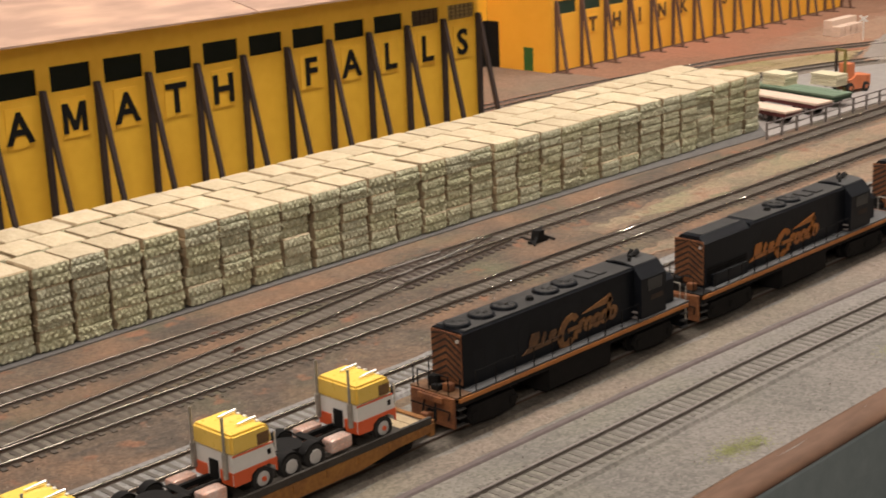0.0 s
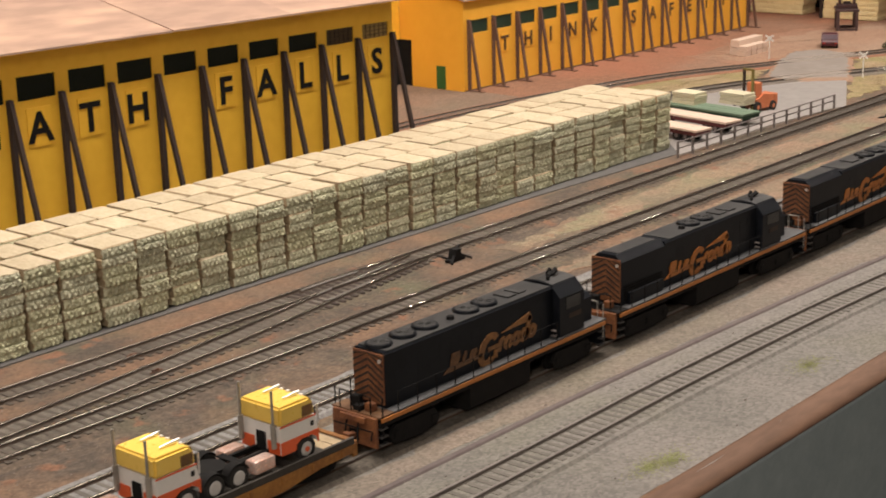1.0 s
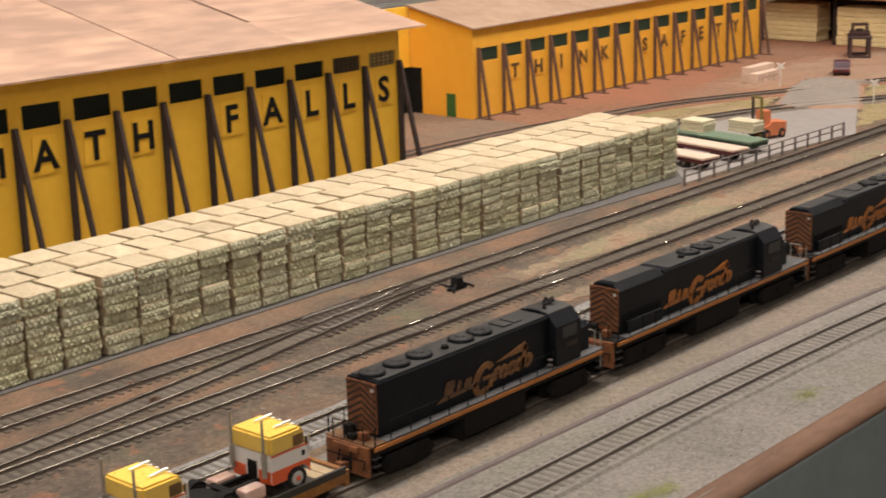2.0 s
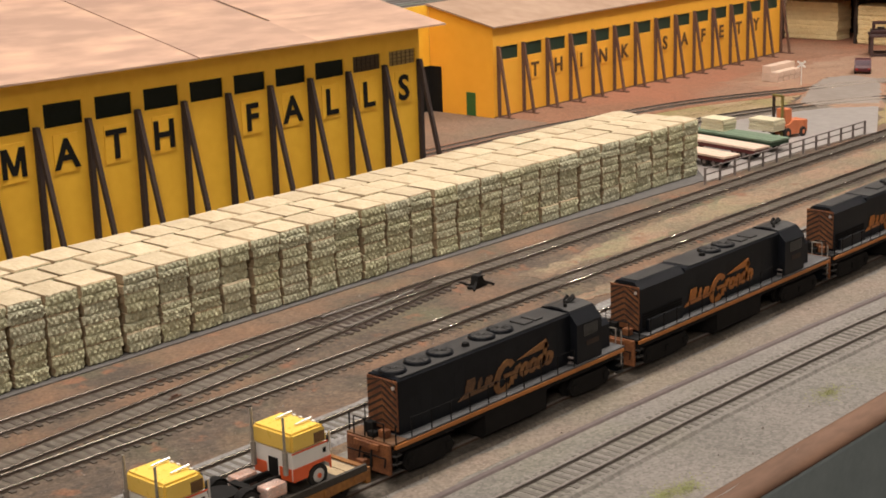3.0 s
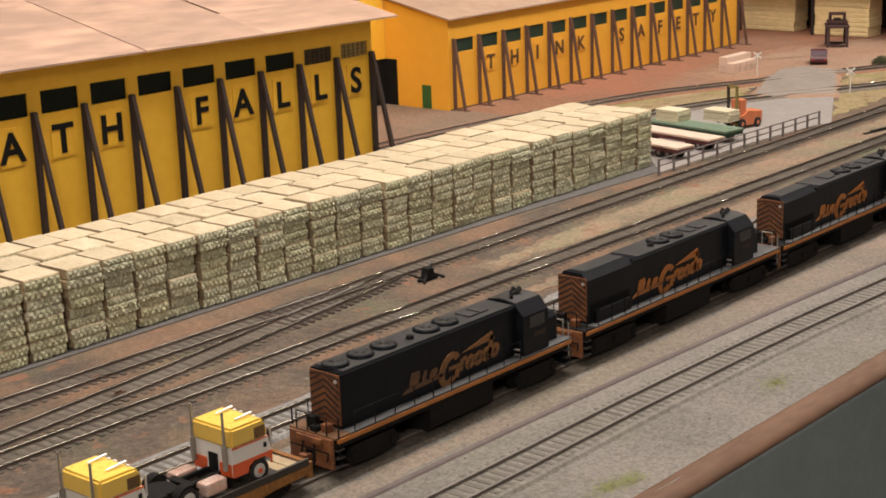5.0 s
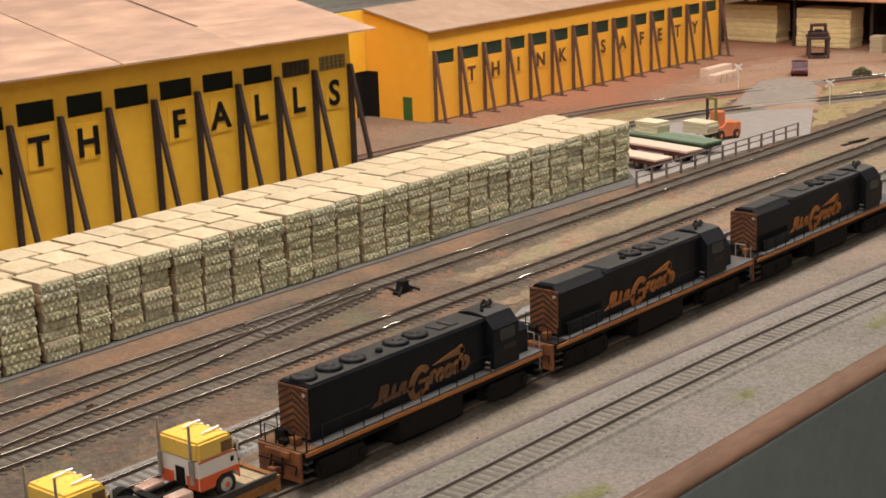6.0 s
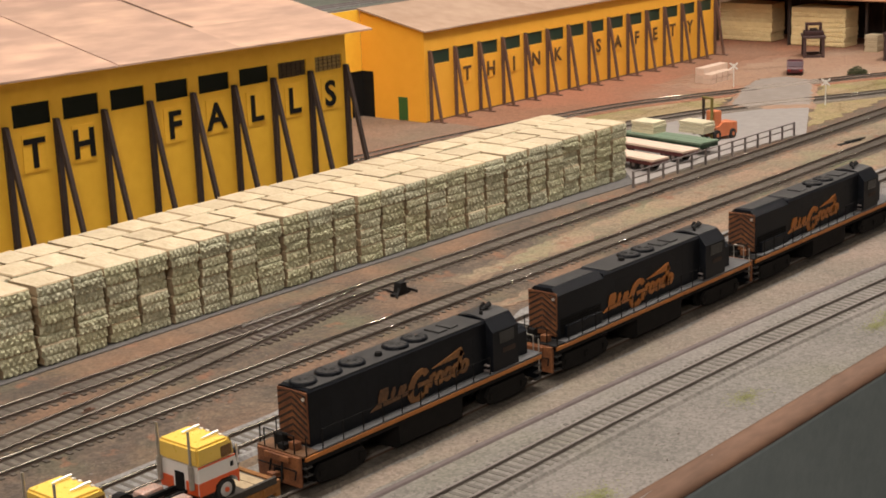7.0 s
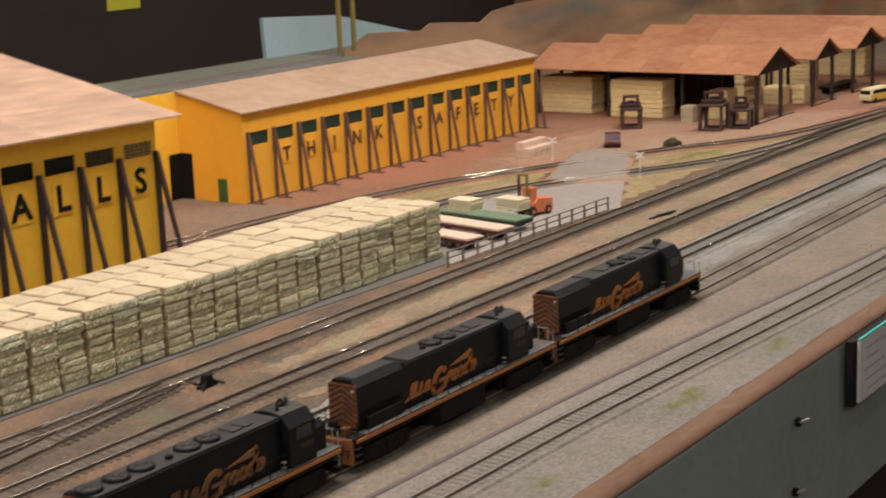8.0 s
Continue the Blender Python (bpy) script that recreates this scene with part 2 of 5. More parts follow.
RUSTORANGE = surface("faded_orange_end_plate", (0.30, 0.118, 0.042), (0.14, 0.05, 0.022), 0.006, 0.6, 0.2, mixing=0.8)
WALKGREY = surface("grey_walkway", (0.100, 0.100, 0.103), (0.062, 0.062, 0.065), 0.008, 0.6, 0.1, mixing=0.7)
SILVER = surface("bright_metal", (0.85, 0.83, 0.80), (0.72, 0.70, 0.67), 0.01, 0.35, 0.0, metal=0.75)
WHITE = surface("white_paint", (0.78, 0.76, 0.72), (0.70, 0.68, 0.64), 0.01, 0.45, 0.0, mixing=0.4)
CABYELLOW = surface("cab_yellow_plastic", (0.86, 0.60, 0.13), (0.82, 0.54, 0.09), 0.02, 0.3, 0.0, mixing=0.4)
CABRED = surface("cab_orange_red_plastic", (0.72, 0.115, 0.03), (0.66, 0.10, 0.025), 0.02, 0.4, 0.0, mixing=0.4)
TYRE = surface("black_rubber", (0.014, 0.013, 0.012), (0.025, 0.022, 0.02), 0.004, 0.8, 0.2)
CARGLASS = surface("dark_cab_glass", (0.012, 0.013, 0.014), (0.018, 0.018, 0.018), 0.01, 0.12, 0.0)
# pinkish plum base paints the reflection into the parked car's windows
REFLECTGLASS = surface("car_glass_with_reflection", (0.105, 0.062, 0.080), (0.07, 0.042, 0.054), 0.01, 0.45, 0.0, spec=0.2)
FLATYELLOW = surface("weathered_yellow_flatcar", (0.34, 0.15, 0.028), (0.20, 0.08, 0.02), 0.015, 0.65, 0.15, mixing=0.7)
FLATBROWN = surface("oxide_brown_flatcar", (0.21, 0.055, 0.035), (0.14, 0.04, 0.028), 0.015, 0.65, 0.15, mixing=0.7)
DECKWOOD = surface("grimy_deck_planks", (0.055, 0.046, 0.038), (0.035, 0.03, 0.025), 0.01, 0.85, 0.3)
PINKMETAL = surface("pink_tinted_metal_tank", (0.85, 0.70, 0.64), (0.74, 0.40, 0.29), 0.006, 0.25, 0.15, metal=0.35, mixing=0.7)
FORKORANGE = surface("forklift_orange", (0.66, 0.215, 0.095), (0.56, 0.17, 0.07), 0.01, 0.5, 0.05)
DECKGREEN = surface("green_trailer_deck", (0.16, 0.22, 0.15), (0.12, 0.18, 0.12), 0.02, 0.7, 0.1)
DARKGREEN = surface("dark_green_steel", (0.015, 0.045, 0.022), (0.02, 0.05, 0.025), 0.02, 0.6, 0.1)
MAROON = surface("maroon_paint", (0.10, 0.018, 0.018), (0.07, 0.014, 0.014), 0.01, 0.5, 0.05)
GREYMETAL = surface("grey_painted_rail", (0.21, 0.18, 0.17), (0.15, 0.125, 0.12), 0.006, 0.6, 0.1)
FASCIA = surface("dark_grey_fascia_board", (0.34, 0.40, 0.41), (0.27, 0.325, 0.335), 0.06, 0.6, 0.05)
TRIM = surface("orange_brown_wood_edge", (0.178, 0.100, 0.064), (0.118, 0.069, 0.046), 0.03, 0.65, 0.1, stretch=(0.25, 1, 1), spec=0.2)
DARKWALL = surface("dark_brown_curtain", (0.024, 0.017, 0.015), (0.032, 0.022, 0.019), 0.2, 0.9, 0.1)
ROOMWALL = surface("cream_room_wall", (0.36, 0.31, 0.26), (0.32, 0.28, 0.23), 0.5, 0.9, 0.05)
ROOMFLOOR = surface("dark_carpet", (0.06, 0.05, 0.048), (0.045, 0.04, 0.038), 0.05, 0.95, 0.3)
BLUEBOX = surface("pale_blue_card", (0.33, 0.45, 0.50), (0.29, 0.41, 0.46), 0.05, 0.7, 0.05)
SHELFGREY = surface("grey_green_roadbed", (0.20, 0.21, 0.17), (0.15, 0.16, 0.13), 0.03, 0.85, 0.2)
OLIVE = surface("olive_post", (0.22, 0.18, 0.05), (0.18, 0.14, 0.04), 0.02, 0.6, 0.05)
LIME = surface("yellow_green_paper", (0.55, 0.55, 0.04), (0.50, 0.50, 0.04), 0.05, 0.7, 0.0)
BOARD = surface("pale_printed_sheet", (0.86, 0.88, 0.89), (0.76, 0.79, 0.80), 0.02, 0.35, 0.0)
LETTERBROWN = surface("dark_brown_letter_paint", (0.075, 0.036, 0.012), (0.13, 0.062, 0.018), 0.01, 0.7, 0.05)
PALEBOARD = surface("pale_cream_boards", (0.70, 0.64, 0.46), (0.58, 0.52, 0.36), 0.008, 0.8, 0.3)
PACKPALE = surface("pale_yellow_lumber", (0.84, 0.70, 0.40), (0.72, 0.58, 0.31), 0.012, 0.8, 0.3, vary=0.08)
MACHINE = surface("dark_maroon_machine", (0.052, 0.017, 0.016), (0.035, 0.013, 0.012), 0.01, 0.5, 0.05)
CARPAINT = surface("dark_plum_car_paint", (0.092, 0.020, 0.030), (0.066, 0.015, 0.022), 0.01, 0.4, 0.0)
CONDUIT = surface("dull_purple_brown_conduit", (0.125, 0.098, 0.092), (0.095, 0.072, 0.068), 0.03, 0.85, 0.1)
TEAL = surface("teal_acrylic_edge", (0.05, 0.45, 0.42), (0.06, 0.5, 0.46), 0.02, 0.3, 0.0)
VANCREAM = surface("cream_van_paint", (0.75, 0.68, 0.45), (0.70, 0.63, 0.40), 0.02, 0.4, 0.0)
BACKHILL = hill_surface("brown_painted_hills")
PALESCREEN = surface("ochre_window_screen", (0.37, 0.26, 0.10), (0.28, 0.19, 0.07), 0.01, 0.8, 0.1)
SCREEN = surface("brown_window_screen", (0.085, 0.055, 0.026), (0.05, 0.034, 0.018), 0.01, 0.8, 0.1)
HUBGREY = surface("pale_hub_paint", (0.62, 0.60, 0.57), (0.5, 0.48, 0.46), 0.004, 0.4, 0.0)
FADEDORANGE = surface("dusty_faded_orange", (0.33, 0.155, 0.050), (0.19, 0.088, 0.034), 0.010, 0.6, 0.05, mixing=0.85)
DIMORANGE = surface("rubbed_dim_orange", (0.185, 0.088, 0.034), (0.10, 0.05, 0.024), 0.008, 0.6, 0.05, mixing=0.85)
SOFTGREEN = surface("pale_green_turf", (0.25, 0.265, 0.105), (0.21, 0.205, 0.095), 0.01, 0.95, 0.3)
CABPANE = surface("amber_cab_glass", (0.20, 0.10, 0.028), (0.12, 0.06, 0.02), 0.006, 0.2, 0.0, mixing=0.7)
RUSTPLATE = surface("rust_brown_plate", (0.14, 0.06, 0.03), (0.07, 0.035, 0.022), 0.006, 0.7, 0.2, mixing=0.8)
CHEVRON = surface("sooty_stripe_paint", (0.020, 0.012, 0.009), (0.045, 0.024, 0.015), 0.006, 0.7, 0.1)
PIPEGREY = surface("dull_plated_pipe", (0.42, 0.39, 0.34), (0.30, 0.28, 0.25), 0.008, 0.35, 0.0, metal=0.5)
LAMPRED = surface("dull_red_lens", (0.35, 0.02, 0.01), (0.3, 0.02, 0.01), 0.01, 0.3, 0.0)

# ---- building blocks: every length below is in millimetres ----
U = 0.001


def B():
    return bmesh.new()


def box(bm, x0, x1, y0, y1, z0, z1, bevel=0.0, turn=None):
    """An upright block between two corners, with its edges rounded by bevel."""
    r = bmesh.ops.create_cube(bm, size=1.0)
    vs = r["verts"]
    for v in vs:
        v.co = Vector(((x0 + x1) / 2 + v.co.x * (x1 - x0), (y0 + y1) / 2 + v.co.y * (y1 - y0), (z0 + z1) / 2 + v.co.z * (z1 - z0)))
    if turn is not None:
        for v in vs:
            v.co = turn @ v.co
    if bevel:
        edges = list({e for v in vs for e in v.link_edges})
        bmesh.ops.bevel(bm, geom=edges, offset=bevel, segments=2, profile=0.6, affect="EDGES", clamp_overlap=True)
    return bm


def rod(bm, p, q, r, n=8, r2=None):
    """A round bar from p to q."""
    p, q = Vector(p), Vector(q)
    d = q - p
    m = Matrix.Translation((p + q) / 2) @ d.to_track_quat("Z", "Y").to_matrix().to_4x4()
    bmesh.ops.create_cone(bm, cap_ends=True, segments=n, radius1=r, radius2=r if r2 is None else r2, depth=d.length, matrix=m)
    return bm


def beam(bm, p, q, w, h):
    """A square bar from p to q, w across and h deep."""
    p, q = Vector(p), Vector(q)
    d = q - p
    m = Matrix.Translation((p + q) / 2) @ d.to_track_quat("Z", "X").to_matrix().to_4x4() @ Matrix.Diagonal((w, h, d.length, 1))
    bmesh.ops.create_cube(bm, size=1.0, matrix=m)
    return bm


def prism(bm, outline, a, b, axis="y"):
    """An outline (pairs) drawn out from a to b along an axis. Pairs are (x, z) for y, (y, z) for x, (x, y) for z."""
    def at(p, s):
        return {"y": (p[0], s, p[1]), "x": (s, p[0], p[1]), "z": (p[0], p[1], s)}[axis]
    lo = [bm.verts.new(at(p, a)) for p in outline]
    hi = [bm.verts.new(at(p, b)) for p in outline]
    bm.faces.new(lo)
    bm.faces.new(hi[::-1])
    for i in range(len(lo)):
        j = (i + 1) % len(lo)
        bm.faces.new((lo[i], hi[i], hi[j], lo[j]))
    bmesh.ops.recalc_face_normals(bm, faces=bm.faces)
    return bm


def mesh_of(name, bm, *mats, smooth=False):
    me = bpy.data.meshes.new(name)
    if smooth:
        for f in bm.faces:
            f.smooth = True
    bmesh.ops.scale(bm, vec=(U, U, U), verts=bm.verts)
    bm.to_mesh(me)
    bm.free()
    for m in mats:
        me.materials.append(m)
    return me


def part(name, bm, material, parent, label=""):
    """Links a bmesh as one mesh object under a thing or a part."""
    ob = new(name, mesh_of(name, bm, material))
    ob.parent = parent
    if label:
        tagged(ob, label)
    return ob


def thing(name, label, category, x=0, y=0, z=0, rz=0, group="", kind=""):
    ob = new(name)
    ob.empty_display_size = 0.01
    ob.matrix_world = pose(x * U, y * U, z * U, 0, 0, rz)
    return tagged(ob, label, category, group, kind)


def solid(name, bm, material, label, category="", kind="", group="", x=0, y=0, z=0, rz=0):
    ob = new(name, mesh_of(name, bm, *(material if isinstance(material, tuple) else (material,))))
    ob.matrix_world = pose(x * U, y * U, z * U, 0, 0, rz)
    return tagged(ob, label, category, group, kind)


def letter_mesh(char, height, thick, bold=0.034):
    """One letter as a solid mesh, standing in the xz plane with its foot centre at the origin and its face towards -y."""
    if char == "M":
        h, w, s = height * U, 0.46 * height * U, 0.185 * height * U
        bm = bmesh.new()
        pts = [(-w, 0), (-w + s, 0), (-w + s, 0.62 * h), (-0.5 * s, 0.08 * h), (0.5 * s, 0.08 * h), (w - s, 0.62 * h), (w - s, 0), (w, 0), (w, h), (w - 1.25 * s, h), (0, 0.36 * h), (-w + 1.25 * s, h), (-w, h)]
        ends = []
        for y in (-thick * U / 2, thick * U / 2):
            ends.append([bm.verts.new((a, y, b)) for a, b in pts])
        bm.faces.new(ends[0])
        bm.faces.new(ends[1][::-1])
        for i in range(len(pts)):
            j = (i + 1) % len(pts)
            bm.faces.new((ends[0][i], ends[0][j], ends[1][j], ends[1][i]))
        bmesh.ops.triangulate(bm, faces=[f for f in bm.faces if len(f.verts) > 4])
        bmesh.ops.recalc_face_normals(bm, faces=bm.faces)
        me = bpy.data.meshes.new("letter")
        bm.to_mesh(me)
        bm.free()
        return me
    cu = bpy.data.curves.new("letter", "FONT")
    cu.body, cu.size, cu.extrude, cu.offset, cu.resolution_u = char, height * U / 0.70, thick * U / 2, bold * height * U, 3
    cu.align_x = "CENTER"
    ob = bpy.data.objects.new("letter", cu)
    scene.collection.objects.link(ob)
    me = bpy.data.meshes.new_from_object(ob.evaluated_get(bpy.context.evaluated_depsgraph_get()))
    bpy.data.objects.remove(ob)
    me.transform(pose(0, 0, 0, 90))
    me.name = "letter"
    return me


# ---- the room and the benchwork ----
# unseen shell of the room; ceiling and walls darkened to limit bounced light
bm = B()
box(bm, -3500, 4500, -3200, 2600, -1060, -1000)
solid("floor", bm, ROOMFLOOR, "dark carpeted floor of the exhibition room", "floor", "structure")
bm = B()
box(bm, -3500, 4500, -3200, 2600, 1500, 1560)
solid("ceiling", bm, ROOMFLOOR, "plain dark unseen ceiling closing the exhibition room", "ceiling", "structure")
for wname, wx0, wx1, wy0, wy1 in (("wall_south", -3500, 4500, -3260, -3200), ("wall_west", -3560, -3500, -3200, 2600), ("wall_east", 4500, 4560, -3200, 2600)):
    bm = B()
    box(bm, wx0, wx1, wy0, wy1, -1000, 1500)
    solid(wname, bm, ROOMWALL, "plain cream unseen room wall", "wall", "structure")
bm = B()
box(bm, -3500, 4500, 1500, 1560, -1000, 1500)
solid("wall_north", bm, DARKWALL, "dark brown curtained wall behind the layout", "wall", "structure")

bm = B()
prism(bm, [(-2200, -297.6), (3600, -297.6), (3600, 1480), (-2200, 1480)], -5.9, 0, "z")
solid("ground", bm, DIRT, "sandy brown scenic ground of the model railway", "ground", "structure")


def cover(name, outline, height, mat, label, category):
    bm = B()
    prism(bm, outline, -0.5, height, "z")
    if height > 2:
        rim = [e for e in bm.edges if min(v.co.z for v in e.verts) > height * U * 0.9 and len(e.link_faces) == 2 and min(f.normal.z for f in e.link_faces) < 0.5]
        bmesh.ops.bevel(bm, geom=rim, offset=3.4 * U, segments=2, affect="EDGES")
    return solid(name, bm, mat, label, category, "structure")


def ragged(points, step, jitter, seed):
    """An outline with its straight sides broken into uneven steps."""
    rnd = random.Random(seed)
    out = []
    for (x0, y0), (x1, y1) in zip(points, points[1:] + points[:1]):
        n = max(1, int(math.hypot(x1 - x0, y1 - y0) / step))
        for i in range(n):
            t = i / n
            out.append((x0 + (x1 - x0) * t + rnd.uniform(-jitter, jitter), y0 + (y1 - y0) * t + rnd.uniform(-jitter, jitter)))
    return out


cover("ground_gravel", ragged([(-2000, -299), (3000, -299), (3000, -190), (400, -108), (-2000, -108)], 22, 4, 1), 0.25, PALE, "pale gravel strip along the fascia", "gravel")
cover("ground_warm", ragged([(-1300, -170), (-700, -170), (-300, -170), (200, -172), (900, -180), (900, -243), (400, -243), (120, -229), (-90, -213), (-340, -198), (-650, -188), (-1300, -187)], 14, 4, 15), 0.36, WARMGRAVEL, "warm tan gravel between the train and the conduit", "gravel")
cover("ground_cinders", ragged([(-120, -122), (400, -110), (1500, -230), (1500, -120), (500, -38), (-250, -52), (-700, -58), (-700, -92), (-200, -92)], 22, 5, 2), 0.35, COLDBALLAST, "cold grey cinder ground between two tracks", "gravel")
cover("ground_tan_edge", ragged([(-384, 44), (-380, 21), (-260, 17), (-60, 14), (300, 11), (800, 6), (1104, -4), (1114, 44), (800, 60), (300, 60), (-60, 59), (-200, 56), (-301, 48)], 6, 4, 32), 0.27, TANEDGE, "mixed tan and brown earth at the edge of the turf", "earth")
cover("ground_tan", ragged([(-370, 40), (-366, 27), (-260, 23), (-60, 20), (300, 17), (800, 12), (1100, 0), (1100, 40), (800, 54), (300, 54), (-60, 53), (-200, 50), (-300, 42)], 7, 4, 12), 0.3, TANEARTH, "tan earth with short turf between two tracks", "earth")
cover("ground_tan_strip_edge", ragged([(-440, -29), (-150, -18), (200, -18), (800, -26), (1115, -46), (1104, -82), (700, -64), (300, -58), (-100, -60), (-351, -54)], 6, 4, 33), 0.39, TANEDGE, "mixed tan and brown earth at the edge of the turf", "earth")
cover("ground_tan_strip", ragged([(-420, -30), (-150, -24), (200, -24), (800, -32), (1100, -50), (1100, -78), (700, -58), (300, -52), (-100, -54), (-350, -48)], 7, 4, 13), 0.42, TANEARTH, "tan earth with short turf beside the second track", "earth")
cover("ground_yard", ragged([(150, 425), (350, 378), (520, 306), (640, 262), (900, 125), (1700, 60), (1700, 1100), (-90, 1100), (-90, 425)], 30, 6, 3), 0.3, REDYARD, "reddish brown earth of the mill yard", "earth")
cover("ground_trodden_edge", ragged([(490, 318), (560, 325), (630, 270), (900, 128), (1140, 112), (1040, 318), (820, 428), (640, 446), (500, 424)], 14, 9, 17), 0.45, MIDYARD, "reddish tan earth round the trodden ground", "earth")
cover("ground_trodden", ragged([(505, 318), (560, 330), (640, 268), (900, 132), (1100, 120), (1000, 300), (800, 400), (640, 420), (520, 400)], 12, 10, 7), 0.6, PALEYARD, "pale trodden earth round the parked car", "earth")
cover("ground_alley", ragged([(-1200, 330), (-180, 300), (60, 405), (150, 440), (158, 660), (-1200, 660)], 30, 6, 4), 0.6, BROWNEARTH, "brown trodden earth between the mill buildings", "earth")
cover("pavement_pad", [(-1100, 124), (-420, 123.5), (-220, 120), (-40, 112), (200, 110), (300, 200), (372, 246), (324, 256), (281, 268), (180, 285), (0, 262), (-1100, 250)], 0.8, CONCRETE, "grey concrete loading pad under the lumber", "pavement")
cover("pavement_apron", [(-22, 107), (150, 107), (262, 97), (290, 90.5), (384, 137), (476, 183), (425, 238), (394, 244), (324, 256), (281, 268), (180, 285), (40, 262), (24, 150)], 1.1, APRON, "pale grey paved apron round the trailers", "pavement")
bm = B()
RAMP = [(452, 170), (482, 184), (540, 213), (604, 246), (628, 268), (634, 298), (604, 322), (560, 312), (521, 300), (462, 274), (408, 252), (400, 238)]
cx_, cy_ = sum(p[0] for p in RAMP) / len(RAMP), sum(p[1] for p in RAMP) / len(RAMP)
RAMP = ragged(RAMP, 9, 2.5, 31)


def ramp_rings(bm, levels):
    rings = [[bm.verts.new((cx_ + (x - cx_) * q, cy_ + (y - cy_) * q, z)) for x, y in RAMP] for q, z in levels]
    for ra, rb_ in zip(rings, rings[1:]):
        for i in range(len(RAMP)):
            j = (i + 1) % len(RAMP)
            bm.faces.new((ra[i], ra[j], rb_[j], rb_[i]))
    return rings[-1]


shoulder = B()
ramp_rings(shoulder, ((1.15, 0.4), (1.0, 3.2)))
bmesh.ops.recalc_face_normals(shoulder, faces=shoulder.faces)
solid("ground_shoulder", shoulder, PALEYARD, "pale earth banked against the road ramp", "earth", "structure")
bm.faces.new(ramp_rings(bm, ((1.0, 2.6), (1.0, 3.25), (0.95, 3.75))))
bmesh.ops.recalc_face_normals(bm, faces=bm.faces)
solid("road", bm, ASPHALT, "pale grey road ramp over the level crossing", "road", "structure")
cover("ground_grass", ragged([(330, 106), (392, 140), (480, 184), (625, 243), (760, 150), (900, 92), (760, 108), (560, 116), (440, 112)], 9, 6, 5), 0.4, GRASS, "dry yellow-green grass beside the crossing", "grass")
cover("ground_grass_strip", ragged([(0, 330), (200, 312), (395, 268), (490, 292), (350, 352), (150, 388), (0, 402)], 9, 7, 6), 0.4, GRASS, "dry yellow-green grass between two sidings", "grass")

# Edge of the benchwork: a rounded wooden trim and a dark fascia below it.
bm = B()
prism(bm, [(-297.5, -5.9), (-297.5, 0.3)] + [(-299 - 14.2 * math.sin(math.radians(q)), -5.4 + 5.8 * math.cos(math.radians(q))) for q in range(0, 91, 6)] + [(-313.2, -5.6), (-311, -5.6), (-311, -5.9)], -2200, 3600, "x")
ob = solid("trim", bm, TRIM, "orange-brown rounded wooden edge of the benchwork", "trim", "structure")
for f in ob.data.polygons:
    f.use_smooth = len(f.vertices) == 4
bm = B()
box(bm, -2200, 3600, -313.4, -299, -139, -5.95, 1.6)
solid("fascia", bm, FASCIA, "dark grey painted fascia panel below the trim", "panel", "structure")
# plain dark panel closing the space below the fascia
bm = B()
box(bm, -2200, 3600, -280, -262, -1000, -139)
solid("wall_skirt", bm, DARKWALL, "plain dark panel under the benchwork", "skirt", "structure")


# ---- railway tracks ----
def bend(x, knees):
    """Sideways shift of a track at x, between knees (x, shift)."""
    for (a, u), (b, v) in zip(knees, knees[1:]):
        if x <= b:
            return u + (v - u) * (x - a) / (b - a)
    return knees[-1][1]


MAIN = ((-2500, 0), (900, 0), (1300, -14), (1700, -50), (2600, -150))
SECOND = ((-2500, 0), (-400, 0), (-200, -2), (600, -3.5), (860, -10), (1200, -30), (1700, -80), (2600, -190))
THIRD = ((-2500, 0), (400, -1), (700, -3), (1200, -25), (1700, -70), (2600, -170))
OUTER = ((-2500, 0), (0, 1), (300, 4), (540, 5), (870, -2), (1200, -12), (1700, -30), (2600, -66))


def smooth_path(points, step):
    """Even steps along a Catmull-Rom curve through the points."""
    p = [Vector((*q, 0)) for q in points]
    p = [2 * p[0] - p[1]] + p + [2 * p[-1] - p[-2]]
    fine = []
    for i in range(1, len(p) - 2):
        for k in range(24):
            t = k / 24
            a, b, c, d = p[i - 1], p[i], p[i + 1], p[i + 2]
            fine.append(0.5 * ((2 * b) + (c - a) * t + (2 * a - 5 * b + 4 * c - d) * t * t + (3 * b - a - 3 * c + d) * t ** 3))
    fine.append(p[-2])
    out, left = [fine[0]], step
    for a, b in zip(fine, fine[1:]):
        d = (b - a).length
        while d >= left and d > 0:
            a = a + (b - a) * (left / d)
            d = (b - a).length
            out.append(a)
            left = step
        left -= d
    return out


def sweep(bm, line, profile, mats=None):
    """Draws a cross-section (offset sideways, height) along a line."""
    rings = []
    for i, p in enumerate(line):
        d = (line[min(i + 1, len(line) - 1)] - line[max(i - 1, 0)]).normalized()
        side = Vector((-d.y, d.x, 0))
        rings.append([bm.verts.new(p + side * s + Vector((0, 0, h))) for s, h in profile])
    for a, b in zip(rings, rings[1:]):
        for i in range(len(profile)):
            j = (i + 1) % len(profile)
            f = bm.faces.new((a[i], a[j], b[j], b[i]))
            if mats:
                f.material_index = mats[i]
    bm.faces.new(rings[0])
    bm.faces.new(rings[-1][::-1])
    bmesh.ops.recalc_face_normals(bm, faces=bm.faces)


